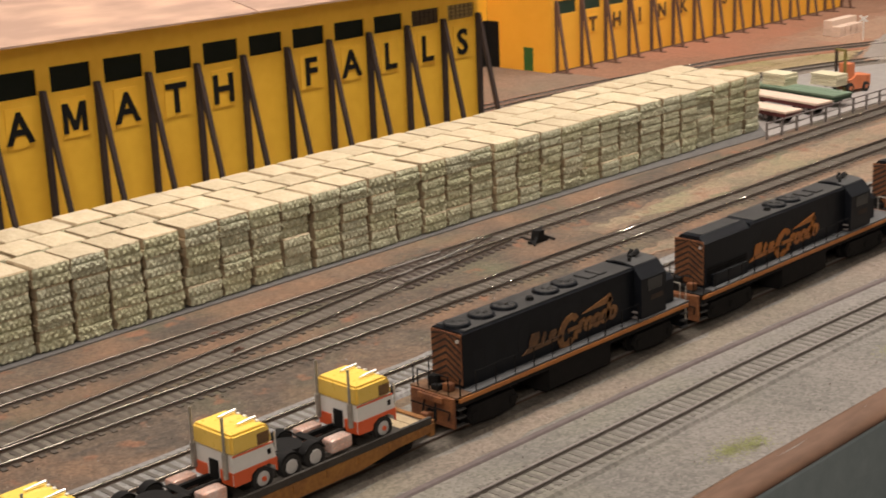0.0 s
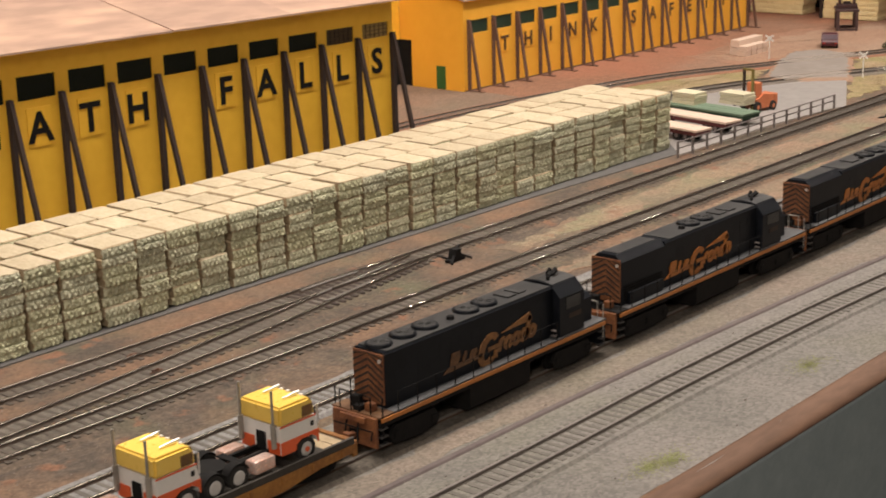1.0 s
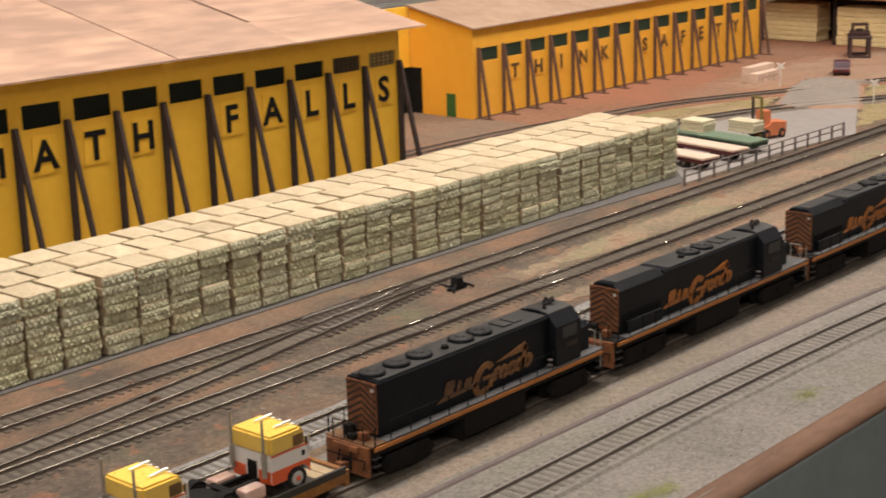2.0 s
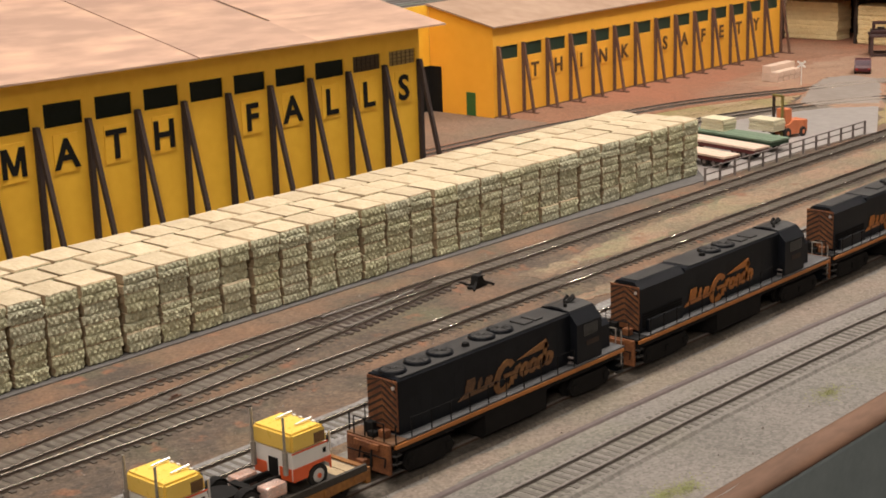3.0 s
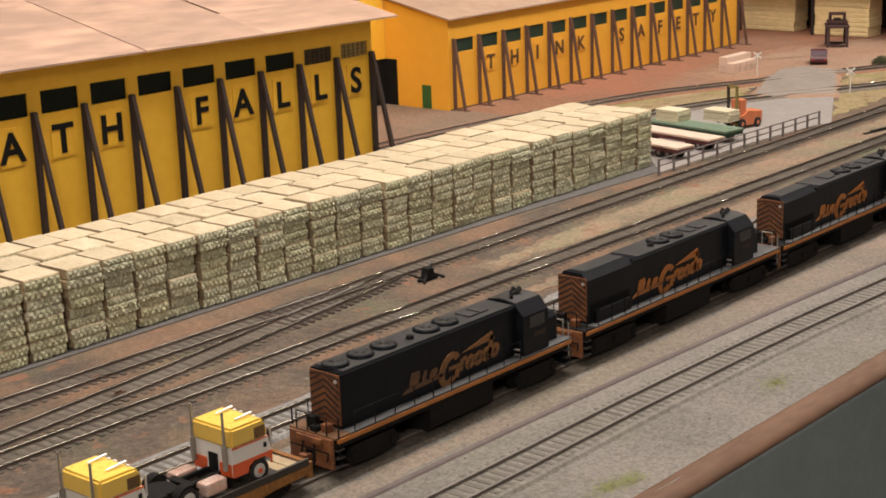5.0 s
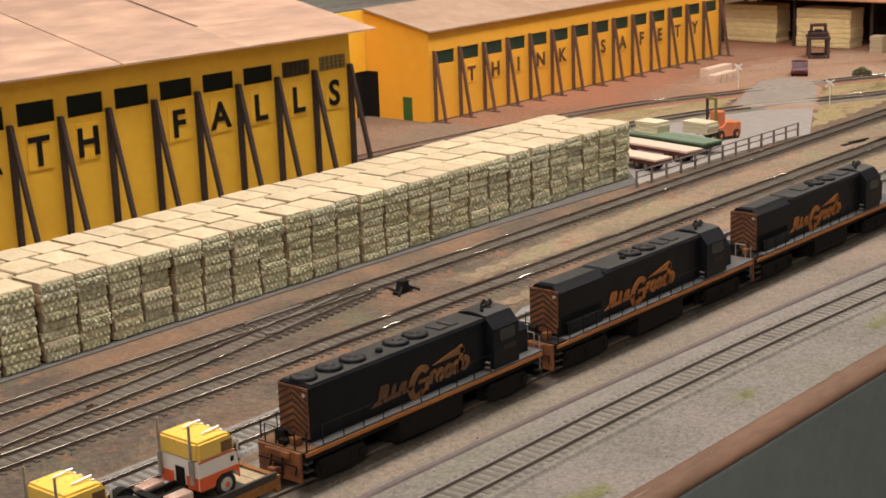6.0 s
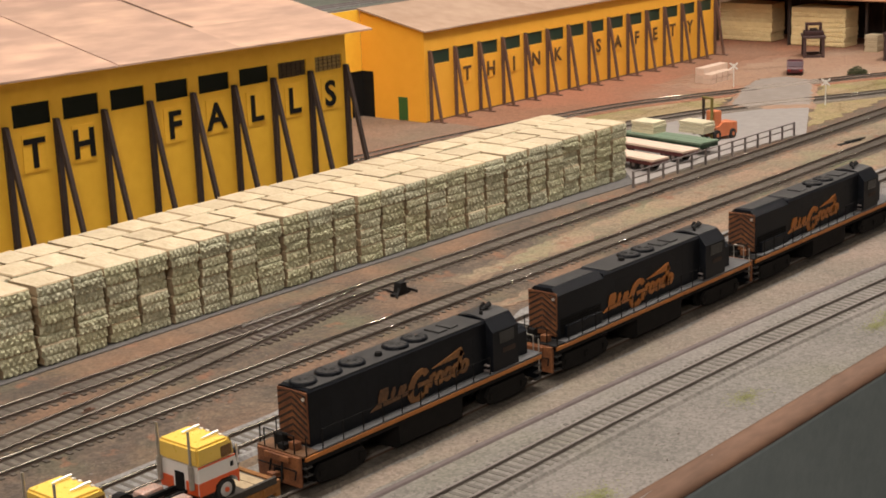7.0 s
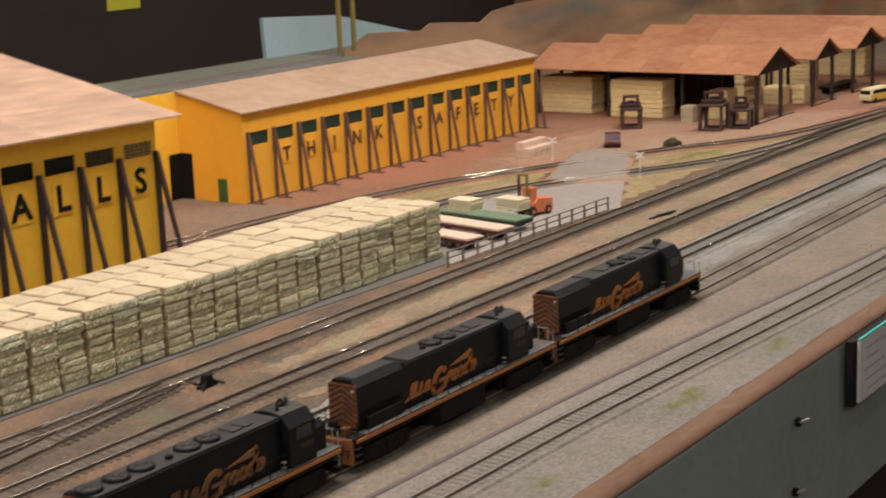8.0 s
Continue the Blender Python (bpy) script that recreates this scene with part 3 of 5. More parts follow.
HEAD = [(0.9 * math.cos(math.radians(q)), 3.3 + 0.9 * math.sin(math.radians(q))) for q in range(0, 181, 10)]
RAIL = [(-1.15, 2.0), (1.15, 2.0), (1.15, 2.35), (0.4, 2.7), (0.4, 3.5)] + HEAD + [(-0.4, 3.5), (-0.4, 2.7), (-1.15, 2.35)]
RAILM = [0] * 5 + [1] * 18 + [0] * 4
bm = B()
box(bm, -1.5, 1.5, -14, 14, 0.2, 2.1, 0.25)
TIEMESH = mesh_of("tie", bm, TIE)
TIEMESHPALE = mesh_of("tie", box(B(), -1.5, 1.5, -14.6, 14.6, 0.2, 2.1, 0.25), TIEPALE)


def railway_track(name, points, bed, near=None, spacing=6.6, label="", bedh=1.3, width=19, seed=0, pale=False, dull=False):
    """A track with its ballast bed, rails and ties; the ties of the stretch near are parts of their own."""
    t = thing(name, label, "railway track", kind="structure")
    line = smooth_path(points, 12)
    bm = B()
    sweep(bm, line, [(-width - 2.5, -0.5), (-width, bedh), (width, bedh), (width + 2.5, -0.5)])
    part("ballast_bed", bm, bed, t)
    if width < 12:
        bm = B()
        sweep(bm, line, [(-20, -0.4), (-14.5, 1.35), (14.5, 1.35), (20, -0.4)])
        part("earth_shoulder", bm, DIRT, t)
    for s in (-8.6, 8.6):
        bm = B()
        sweep(bm, line, [(s + a, b) for a, b in RAIL], RAILM)
        for f in bm.faces:
            f.smooth = f.material_index == 1
        ob = new("rail", mesh_of("rail", bm, RAILDUST if name in ("track_5", "track_7", "track_8") else RAILSIDE, RAILDULL if dull else (RAILWORN if name in ("track_1", "track_6") else RAILTOP)))
        ob.parent = t
    rnd = random.Random(seed)
    rest = B()
    ties = smooth_path(points, spacing)
    for i, p in enumerate(ties):
        d = (ties[min(i + 1, len(ties) - 1)] - ties[max(i - 1, 0)]).normalized()
        ang = math.degrees(math.atan2(d.y, d.x)) + rnd.uniform(-1.5, 1.5)
        shift = rnd.uniform(-0.7, 0.7)
        if near and near[0] < p.x < near[1]:
            ob = new("tie", TIEMESHPALE if pale else TIEMESH)
            ob.parent = t
            ob.matrix_world = pose(p.x * U, (p.y + shift) * U, rnd.uniform(-0.15, 0.1) * U, 0, 0, ang)
        else:
            m = Matrix.Translation((p.x, p.y + shift, 1.4)) @ Matrix.Rotation(math.radians(ang), 4, "Z") @ Matrix.Diagonal((3, 28, 1.4, 1))
            quick_box(rest, m)
    if len(rest.verts):
        tagged(part("far_ties", rest, TIEPALE if pale else TIE, t), kind="stuff")
    else:
        rest.free()
    return t


def quick_box(bm, m):
    """A plain block without its underside, for the many."""
    c = [bm.verts.new(m @ Vector(v)) for v in ((-.5, -.5, -.5), (.5, -.5, -.5), (.5, .5, -.5), (-.5, .5, -.5), (-.5, -.5, .5), (.5, -.5, .5), (.5, .5, .5), (-.5, .5, .5))]
    for f in ((4, 5, 6, 7), (0, 1, 5, 4), (1, 2, 6, 5), (2, 3, 7, 6), (3, 0, 4, 7)):
        bm.faces.new([c[i] for i in f])


FIFTH = ((-1300, -226), (-700, -228), (-550, -227.5), (-420, -230), (-330, -234), (-250, -239), (-150, -245.5), (-60, -251.5), (120, -261), (400, -268), (2600, -270))
LINE = ((-1300, -190), (-650, -191), (-470, -195), (-340, -201), (-250, -205), (-90, -216), (120, -232), (400, -246), (2600, -250))
XS = (-1300, -1000, -700, -550, -400, -300, -200, -100, 0, 150, 300, 450, 600, 730, 870, 1030, 1200, 1450, 1700, 2100, 2600)
TRACKS = (("track_1", 74.5, GREYBALLAST, (-860, 160)), ("track_2", 1, GREYBALLAST, (-860, 160)), ("track_3", -77, COLDBALLAST, (-860, -60)), ("track_4", -149, GREYBALLAST, (-500, 160)), ("track_5", 0, PALE, (-700, 0)))
for i, (tn, ty, bed, near) in enumerate(TRACKS):
    knees, slope, bedh = ((MAIN, 0, 1.6), (SECOND, 0, 1.6), (THIRD, 0, 1.8), (OUTER, 0, 2.2), (FIFTH, 0, 1.85))[i]
    railway_track(tn, [(x, ty + bend(x, knees) + slope * x) for x in XS], bed, near, bedh=bedh, spacing=7.4 if i < 2 else 6.6, width=9.6 if i < 2 else 18, label="weathered model railway track with dark ties and bright rails", seed=i, pale=i > 1, dull=i > 2)
railway_track("track_6", [(-1100, 3), (-950, 17), (-790, 30), (-655, 43), (-540, 58), (-440, 71)], GREYBALLAST, (-860, -560), spacing=7.4, width=9.6, label="siding that diverges from the main track by a turnout", bedh=1.8, seed=9)
railway_track("track_7", [(-500, 432), (-200, 430), (30, 420), (180, 400), (350, 365), (511, 293), (625, 243), (690, 210), (767, 160), (849, 126), (960, 102), (1120, 80), (1400, 40)], REDYARD, None, label="siding that curves through the mill yard", bedh=1.95, seed=10, pale=True)
railway_track("track_8", [(-500, 312), (-100, 308), (190, 292), (290, 276), (394, 237), (487, 186), (586, 134), (657, 110), (755, 92), (879, 80), (1000, 74)], WARMGRAVEL, None, label="siding that runs behind the lumber stack", bedh=1.95, seed=11, pale=True)
# Pale strips added beside the rails imitate their bright, sandy gleam where the road crosses the two sidings.
for x0, x1, pts in ((522, 628, [(511, 293), (570, 268), (625, 243), (690, 210)]), (400, 484, [(394, 237), (440, 213), (487, 186), (586, 134)])):
    crossing = thing("crossing_gleam", "pale strips drawn for the rails' sandy gleam in the road", "level crossing", kind="structure")
    line = [p for p in smooth_path(pts, 4) if x0 < p.x < x1]
    for off in (-11.2, -6.0, 6.0, 11.2):
        bm = B()
        sweep(bm, line, [(off - 1.5, 2.0), (off + 1.5, 2.0), (off + 1.4, 4.05), (off - 1.4, 4.05)])
        part("plank", bm, PALEGLEAM, crossing)
# Turnout where the siding meets the first track: long dark ties, a frog and two guard rails.
turnout = thing("turnout", "turnout with long dark ties, a frog and guard rails", "turnout", kind="structure")
bm = B()
box(bm, -1.6, 1.6, -1, 1, -0.1, 2.14, 0.2)
LONGTIE = mesh_of("tie", bm, TIMBER)
trnd = random.Random(21)
for k in range(17):
    x = -570 + k * 7.4
    top, low = 74.5 + 15.5, 54 + (x + 570) / 126 * 17 - 15.5
    ob = new("tie", LONGTIE)
    ob.parent = turnout
    ob.matrix_world = pose(x * U, (top + low) / 2 * U, 0, 0, 0, trnd.uniform(-1.5, 1.5)) @ Matrix.Diagonal((1, (top - low) / 2, 1, 1))
for name, pts in (("guard_rail", [(-560, 78.8), (-552, 80.2), (-505, 80.2), (-497, 79)]), ("guard_rail", [(-566, 50.2), (-556, 49.2), (-520, 53.8), (-512, 56)]), ("frog", [(-560, 63.4), (-540, 66.2), (-512, 68.8), (-470, 74)])):
    bm = B()
    sweep(bm, smooth_path(pts, 6), RAIL, RAILM)
    for f in bm.faces:
        f.smooth = f.material_index == 1
    ob = new(name, mesh_of(name, bm, RAILSIDE, RAILDULL))
    ob.parent = turnout
bm = B()
sweep(bm, smooth_path([(x, bend(x, LINE)) for x in XS], 12), [(-2.8, 0), (-1.6, 1.3), (1.6, 1.3), (2.8, 0)])
solid("cable_conduit", bm, CONDUIT, "thin dark conduit lying on the gravel between tracks", "conduit")


# ---- the lumber stack ----
def bundle_mesh(seed, wide=24.1, deep=32, high=13.2, layers=3, cols=6):
    """A pack of boards in one cast piece: layered ends with scalloped lower edges, rounded corners and a softly puckered top."""
    rnd = random.Random(seed)
    bm = B()
    nx, per = cols * 5, 8
    nz = layers * per
    lay = [rnd.uniform(-0.5, 0.45) for _ in range(layers)]
    slide = [rnd.uniform(0, 1) for _ in range(layers)]
    offs = {(c, k): rnd.uniform(-0.5, 0.5) for c in range(cols + 3) for k in range(layers)}
    side = [rnd.uniform(-0.9, 0.7) for _ in range(layers)]
    depth = (-1.1, 0.2, 0.4, 0.2, 0.2, 0.45, 0.3, -0.3)
    bite = (0.3, 1.1, 1.3, 0.7, 0.7, 1.2, 1.1, 0.3)

    def grid(front):
        rows = []
        for j in range(nz + 1):
            row = []
            k = min(j // per, layers - 1)
            q = j % per if j < nz else per - 1
            wave = rnd.uniform(0, 6.28)
            for i in range(nx + 1):
                w = i / 5 * 0.9 + slide[k] + (0.5 if q > 3 else 0.0)
                c = int(w)
                tooth = 0.5 - 0.5 * math.cos(2 * math.pi * w)
                tooth = min(1.0, tooth * 1.9)
                e = abs(2 * i / nx - 1)
                out = lay[k] + offs[(c, k)] + depth[q] - bite[q] * (1 - tooth) - 1.1 * e ** 10 + rnd.uniform(-0.18, 0.18)
                x = -wide / 2 + wide * i / nx
                if i in (0, nx):
                    x += (-1 if i == 0 else 1) * (side[k] - (0.5 if q == 0 else 0.0))
                z = high * j / nz + 0.22 * math.sin(wave + i * 0.5) + rnd.uniform(-0.1, 0.1)
                if j == 0:
                    z = 1.4 * (1 - tooth)
                elif q == 1:
                    z += 0.6 * (1 - tooth)
                if j == nz:
                    z = high - 0.3 * (1 - tooth) + rnd.uniform(-0.15, 0.15)
                y = (-deep / 2 - out) if front else (deep / 2 + out)
                row.append(bm.verts.new((x, y, z)))
            rows.append(row)
        return rows

    f, g = grid(True), grid(False)
    tops = [f[nz]]
    lift, peak, tilt = rnd.uniform(2.2, 4.0), rnd.uniform(0.36, 0.64), rnd.uniform(-0.1, 0.1)
    for s in (-0.46, -0.32, -0.16, 0.0, 0.16, 0.32, 0.46):
        row = []
        for i, a in enumerate(f[nz]):
            e = min(i / nx / peak, (1 - i / nx) / (1 - peak))
            v = min((s - tilt + 0.5 + tilt) / (0.5 + tilt), (0.5 - s) / (0.5 - tilt))
            z = high + 0.5 + lift * min(e, v, 0.86) + rnd.uniform(-0.08, 0.08)
            row.append(bm.verts.new((a.co.x, s * deep + rnd.uniform(-0.2, 0.2), z if 0 < i < nx else high - 0.7)))
        tops.append(row)
    tops.append(g[nz])
    for rows in (f, g):
        for j in range(nz):
            for i in range(nx):
                bm.faces.new((rows[j][i], rows[j][i + 1], rows[j + 1][i + 1], rows[j + 1][i])).material_index = 1
    for i in range(nx):
        bm.faces.new((f[0][i], f[0][i + 1], g[0][i + 1], g[0][i])).material_index = 2
    for a, b in zip(tops, tops[1:]):
        for i in range(nx):
            bm.faces.new((a[i], a[i + 1], b[i + 1], b[i])).material_index = 2 if i in (0, nx - 1) or b is g[nz] else 0
    for e in (0, nx):
        for j in range(nz - 1):
            bm.faces.new((f[j][e], f[j + 1][e], g[j + 1][e], g[j][e])).material_index = 2
        bm.faces.new([f[nz - 1][e]] + [r[e] for r in tops] + [g[nz - 1][e]]).material_index = 2
    bmesh.ops.recalc_face_normals(bm, faces=bm.faces)
    return mesh_of("lumber_pack", bm, WOODTOP, WOODEND, WOODSIDE)


BUNDLES = [bundle_mesh(s, deep=32.2, layers=(2, 2, 3, 2, 2, 2)[s % 6], cols=(7, 6, 7, 6, 7, 8)[s % 6], high=13.4) for s in range(9)]
# joints between the columns, from the crossing westwards, and packs that stand back from the face
JOINTS = [-1, -27, -53, -79.5, -106, -132, -159, -192, -220, -247, -274, -300, -327, -356, -384, -411, -439, -466, -493.5, -521.5, -549.5, -577, -604.5, -633, -660, -691, -722, -749] + [-777 - 27.8 * k for k in range(6)]
BACK = {(7, 1): 0.8, (12, 1): 1.2, (8, 2): 1.2, (21, 2): 0.9, (24, 1): 1.2, (23, 2): 1.2, (3, 2): 1.2, (16, 2): 1.0}
ROWSHIFT = (0, 8.5, -6.0)
rnd = random.Random(5)
core = B()
for c, (right, left) in enumerate(zip(JOINTS, JOINTS[1:])):
    px, wide = (right + left) / 2, right - left
    for r in range(3):
        z = 0.9
        ox, oy = rnd.uniform(-0.5, 0.5) + ROWSHIFT[r], rnd.uniform(-0.9, 0.9)
        if c == 0:
            ox -= max(0, ROWSHIFT[r])
        for k in range(4):
            dz = 13.55 + rnd.uniform(-0.2, 0.4)
            if r == 0 or k == 3 or c == 0:
                inset = BACK.get((c, k), 0) if r == 0 else 0
                slim = 0.9 if k == 3 else 2.4
                ob = new("lumber_pack", BUNDLES[rnd.randrange(9)])
                ob.matrix_world = pose((px + ox + rnd.uniform(-0.8, 0.8) * (k < 3)) * U, (145.7 + r * 33.0 + oy + inset + rnd.uniform(-0.5, 0.5)) * U, z * U, 0, 0, rnd.uniform(-0.9, 0.9) + (180 if rnd.random() < 0.5 else 0)) @ Matrix.Diagonal(((wide - slim) / 24.9, 1, 1, 1))
                tagged(ob, "pack of pale sawn boards on top of a long stack" if k == 3 else "pack of weathered boards within a long stack", "lumber pack", "lumber packs of the long stack")
            else:
                m = Matrix.Translation((px + ox, 146.2 + r * 33.0 + oy, z + dz / 2)) @ Matrix.Diagonal((wide - 2.5, 31, dz - 0.3, 1))
                quick_box(core, m)
            z += dz
solid("lumber_core", core, WOODSIDE, "inner packs of boards hidden within the long stack", "lumber", "stuff")


# ---- the two yellow mill buildings ----
def mill(name, label, x0, bays, bay, ywall, zpost, zwin, zeave, reach, text, first, mat, lat, zlet, hlet, glass, timber, x_left, pw=2.2, bw=3.6, place=0.53, lw=0.58, plate=4, ink=None, start=0.13, share=0.75, sag=0.0, post=0.0):
    t = thing(name, label, "mill building", x0, ywall, 0)
    length = bays * bay
    thick = 4.0
    # wall with real window openings: sill band, head band and piers
    bm = B()
    box(bm, x_left, length, 0, thick, 0, zwin[0])
    prism(bm, [(x_left, zwin[1]), (length, zwin[1] - sag), (length, zeave - sag), (x_left, zeave)], 0, thick, "y")
    edges = []

    def drop(x):
        return zwin[1] - sag * (x - x_left) / (length - x_left)

    n0 = int(math.floor(x_left / bay))
    ww = bay * share
    last = x_left
    for k in range(n0, bays):
        a = k * bay + bay * start
        if a < x_left:
            continue
        prism(bm, [(last, zwin[0]), (a, zwin[0]), (a, drop(a)), (last, drop(last))], 0, thick, "y")
        edges.append((k, a, a + ww))
        last = a + ww
    prism(bm, [(last, zwin[0]), (length, zwin[0]), (length, drop(length)), (last, drop(last))], 0, thick, "y")
    part("front_wall", bm, mat, t)
    for k, a, b in edges:
        screened = glass is DARKGLASS and k >= bays - 2
        w = part("window", box(B(), a - 0.4, b + 0.4, thick * 0.4, thick * 0.4 + 0.7, zwin[0] - 0.4, zwin[1] + 0.4), (SCREEN if k < bays - 1 else PALESCREEN) if screened else glass, t)
        if screened:
            for q in range(1, 6):
                part("muntin", box(B(), a + (b - a) * q / 6 - 0.2, a + (b - a) * q / 6 + 0.2, thick * 0.4 - 0.5, thick * 0.4 - 0.003, zwin[0], zwin[1]), SCREEN if k == bays - 1 else TIMBER, w)
            for q in range(1, 4):
                zz = zwin[0] + (drop(a) - zwin[0]) * q / 4
                part("muntin", box(B(), a, b, thick * 0.4 - 0.9, thick * 0.4 - 0.503, zz - 0.2, zz + 0.2), SCREEN if k == bays - 1 else TIMBER, w)
    part("base_sill", box(B(), x_left, length, -1.0, -0.003, 0, 1.8, 0.2), timber, t, "dark timber sill along the foot of the wall")
    for k in range(0 if x_left == 0 else n0 + 1, bays + 1):
        x = k * bay - post
        part("buttress_post", box(B(), x - pw, x + pw, -2 * pw, -0.003, 0, zpost, 0.3), timber, t)
        bm = B()
        beam(bm, (x, -3.0, zpost - 1.5), (x, -reach, 0.6), bw, bw)
        part("brace", bm, timber, t)
        part("foot_plate", box(B(), x - pw * 1.3, x + pw * 1.3, -reach - plate, -2, 0, 1.6, 0.3), timber, t)
    for i, ch in enumerate(text):
        if ch == " ":
            continue
        x = (first + i) * bay + bay * place
        hb = hlet
        pl = part("letter_board", box(B(), x - hb * lw, x + hb * lw, -0.9, -0.003, zlet - hb * 0.68, zlet + hb * 0.66, 0.3), lat, t)
        ob = new("letter", letter_mesh(ch, hlet, 0.8))
        ob.data.materials.append(ink or BLACKPAINT)
        ob.parent = pl
        ob.matrix_basis = pose(x * U, -1.3 * U, (zlet - hlet * 0.5) * U)
    return t, length


big, blen = mill("mill_building", "long yellow mill building with timber buttresses and lettered boards", -563.3, 8, 47.8, 330, 123.5, (120.5, 146.5), 168, 32,
                 "AMATHFALLS".replace("HF", "H F"), -3, YELLOW, PLAQUE, 99.2, 23, DARKGLASS, TIMBER, -620, place=0.49, lw=0.49, sag=12.5, post=2.6)
bm = B()
box(bm, blen - 4, blen, 4.01, 330, 0, 158)
part("end_wall", bm, YELLOW, big)
bm = B()
box(bm, -620, blen - 4.01, 326, 330, 0, 158)
part("rear_wall", bm, YELLOW, big)
# Roof: large sheets that rise towards the back, with a seam and a short torn slit.
def roof_z(y):
    return 160.2 + 0.2115 * (y + 16)


def roof_sheet(x0, x1, y0, y1, lift=0.0):
    """One sheet; the eave sinks towards the open end of the building."""
    bm = B()
    ring = []
    for x in (x0, x1):
        d = lift - 12.5 * (x + 620) / 1002 + 8
        ring.append([bm.verts.new((x, y, roof_z(y) + d + e)) for y, e in ((y0, -1.6), (y0, 0), (y1, 0), (y1, -1.6))])
    for i in range(4):
        j = (i + 1) % 4
        bm.faces.new((ring[0][i], ring[0][j], ring[1][j], ring[1][i]))
    bm.faces.new(ring[0])
    bm.faces.new(ring[1][::-1])
    bmesh.ops.recalc_face_normals(bm, faces=bm.faces)
    part("roof_panel", bm, ROOFPINK, big, "weathered pinkish roof sheet")


roof_sheet(-640, 100.2, -16, 345)
roof_sheet(101.6, 236, -16, 345, 0.25)
roof_sheet(236.02, 404, -16, 50, 0.25)
roof_sheet(240.5, 404, 50.02, 345, 0.25)

two, tlen = mill("mill_annex", "lower yellow mill building with brown buttresses and lettered boards", 147.1, 14, 46.7, 509.5, 86, (68.5, 84.5), 108, 17,
                 "THINK SAFETY", 1, ORANGEY, ORANGEY, 50.5, 17.0, GREENGLASS, BROWNTIMBER, -8, 1.7, 3.0, 0.49, 0.42, 7, LETTERBROWN, start=0.06, share=0.78)
bm = B()
prism(bm, [(4.01, 0), (83, 0), (83, 57), (101.4, 57), (101.4, 129), (4.01, 109)], -8, -4, "x")
part("end_wall", bm, ORANGEY, two)
bm = B()
prism(bm, [(4.01, 0), (100, 0), (100, 129), (4.01, 109)], tlen - 4, tlen, "x")
part("end_wall", bm, ORANGEY, two)
bm = B()
box(bm, -4, tlen - 4.01, 96, 100, 0, 128)
part("rear_wall", bm, ORANGEY, two)
part("side_door", box(B(), -9.2, -8.003, 29, 43, 1, 29, 0.3), GREENDOOR, two, "small green door")
seams = (-12, 230, 470, tlen + 5)
for a, b in zip(seams, seams[1:]):
    bm = B()
    prism(bm, [(-5, 108.4), (-5, 110.2), (102, 133.2), (102, 131.2)], a + 0.25, b - 0.25, "x")
    part("roof_panel", bm, ROOFTAN, two, "tan roof sheet")

# Connecting wall between the two buildings; solid black blocks paint the shade in its corner opening.
link_wall = thing("connecting_wall", "yellow wall with a blacked-in doorway joining the mill buildings", "wall", 0, 611, 0, kind="structure")
bm = B()
prism(bm, [(-260, 0), (118, 0), (118, 57), (138.9, 57), (138.9, 131), (-260, 131)], 0, 4, "y")
part("wall_panel", bm, YELLOW, link_wall)
part("doorway", box(B(), 119, 186, 1.5, 36, 0, 56.8), BLACKPAINT, link_wall, "black block painted as the doorway's dark")
part("doorway", box(B(), 139.4, 186, -17.2, 1.49, 0, 56.8), BLACKPAINT, link_wall, "black block painted as the doorway's dark")


# ---- the train, standing on the fourth track ----
TRAIN, LINE_Y = -191, -149


def wheelset(bm, x, r, z, half=8.2, w=2.2):
    for s in (-1, 1):
        rod(bm, (x, s * half - s * w / 2, z), (x, s * half + s * w / 2, z), r, 14)
    rod(bm, (x, -half, z), (x, half, z), r * 0.25, 6)


def bogie(parent, cx, axles, r=6.0, wide=10.8):
    """A bogie with side frames, springs and wheels."""
    t = part("bogie", box(B(), cx + axles[0] - 6, cx + axles[-1] + 6, -4, 4, 9, 14, 0.5), UNDERBLACK, parent)
    for s in (-1, 1):
        bm = B()
        a, b = cx + axles[0] - 5, cx + axles[-1] + 5
        prism(bm, [(a, 10), (a + 4, 15.5), (b - 4, 15.5), (b, 10), (b - 3, 5.4), (cx + 3, 4.4), (cx - 3, 4.4), (a + 3, 5.4)], s * wide - 1, s * wide + 1, "y")
        for ax in axles:
            box(bm, cx + ax - 2, cx + ax + 2, s * (wide + 0.8) - 1.2, s * (wide + 0.8) + 1.2, 7.8, 12.2, 0.4)
        part("side_frame", bm, UNDERBLACK, t)
    for ax in axles:
        bm = B()
        wheelset(bm, cx + ax, r, 4.1 + r)
        part("wheelset", bm, UNDERBLACK, t)
    return t


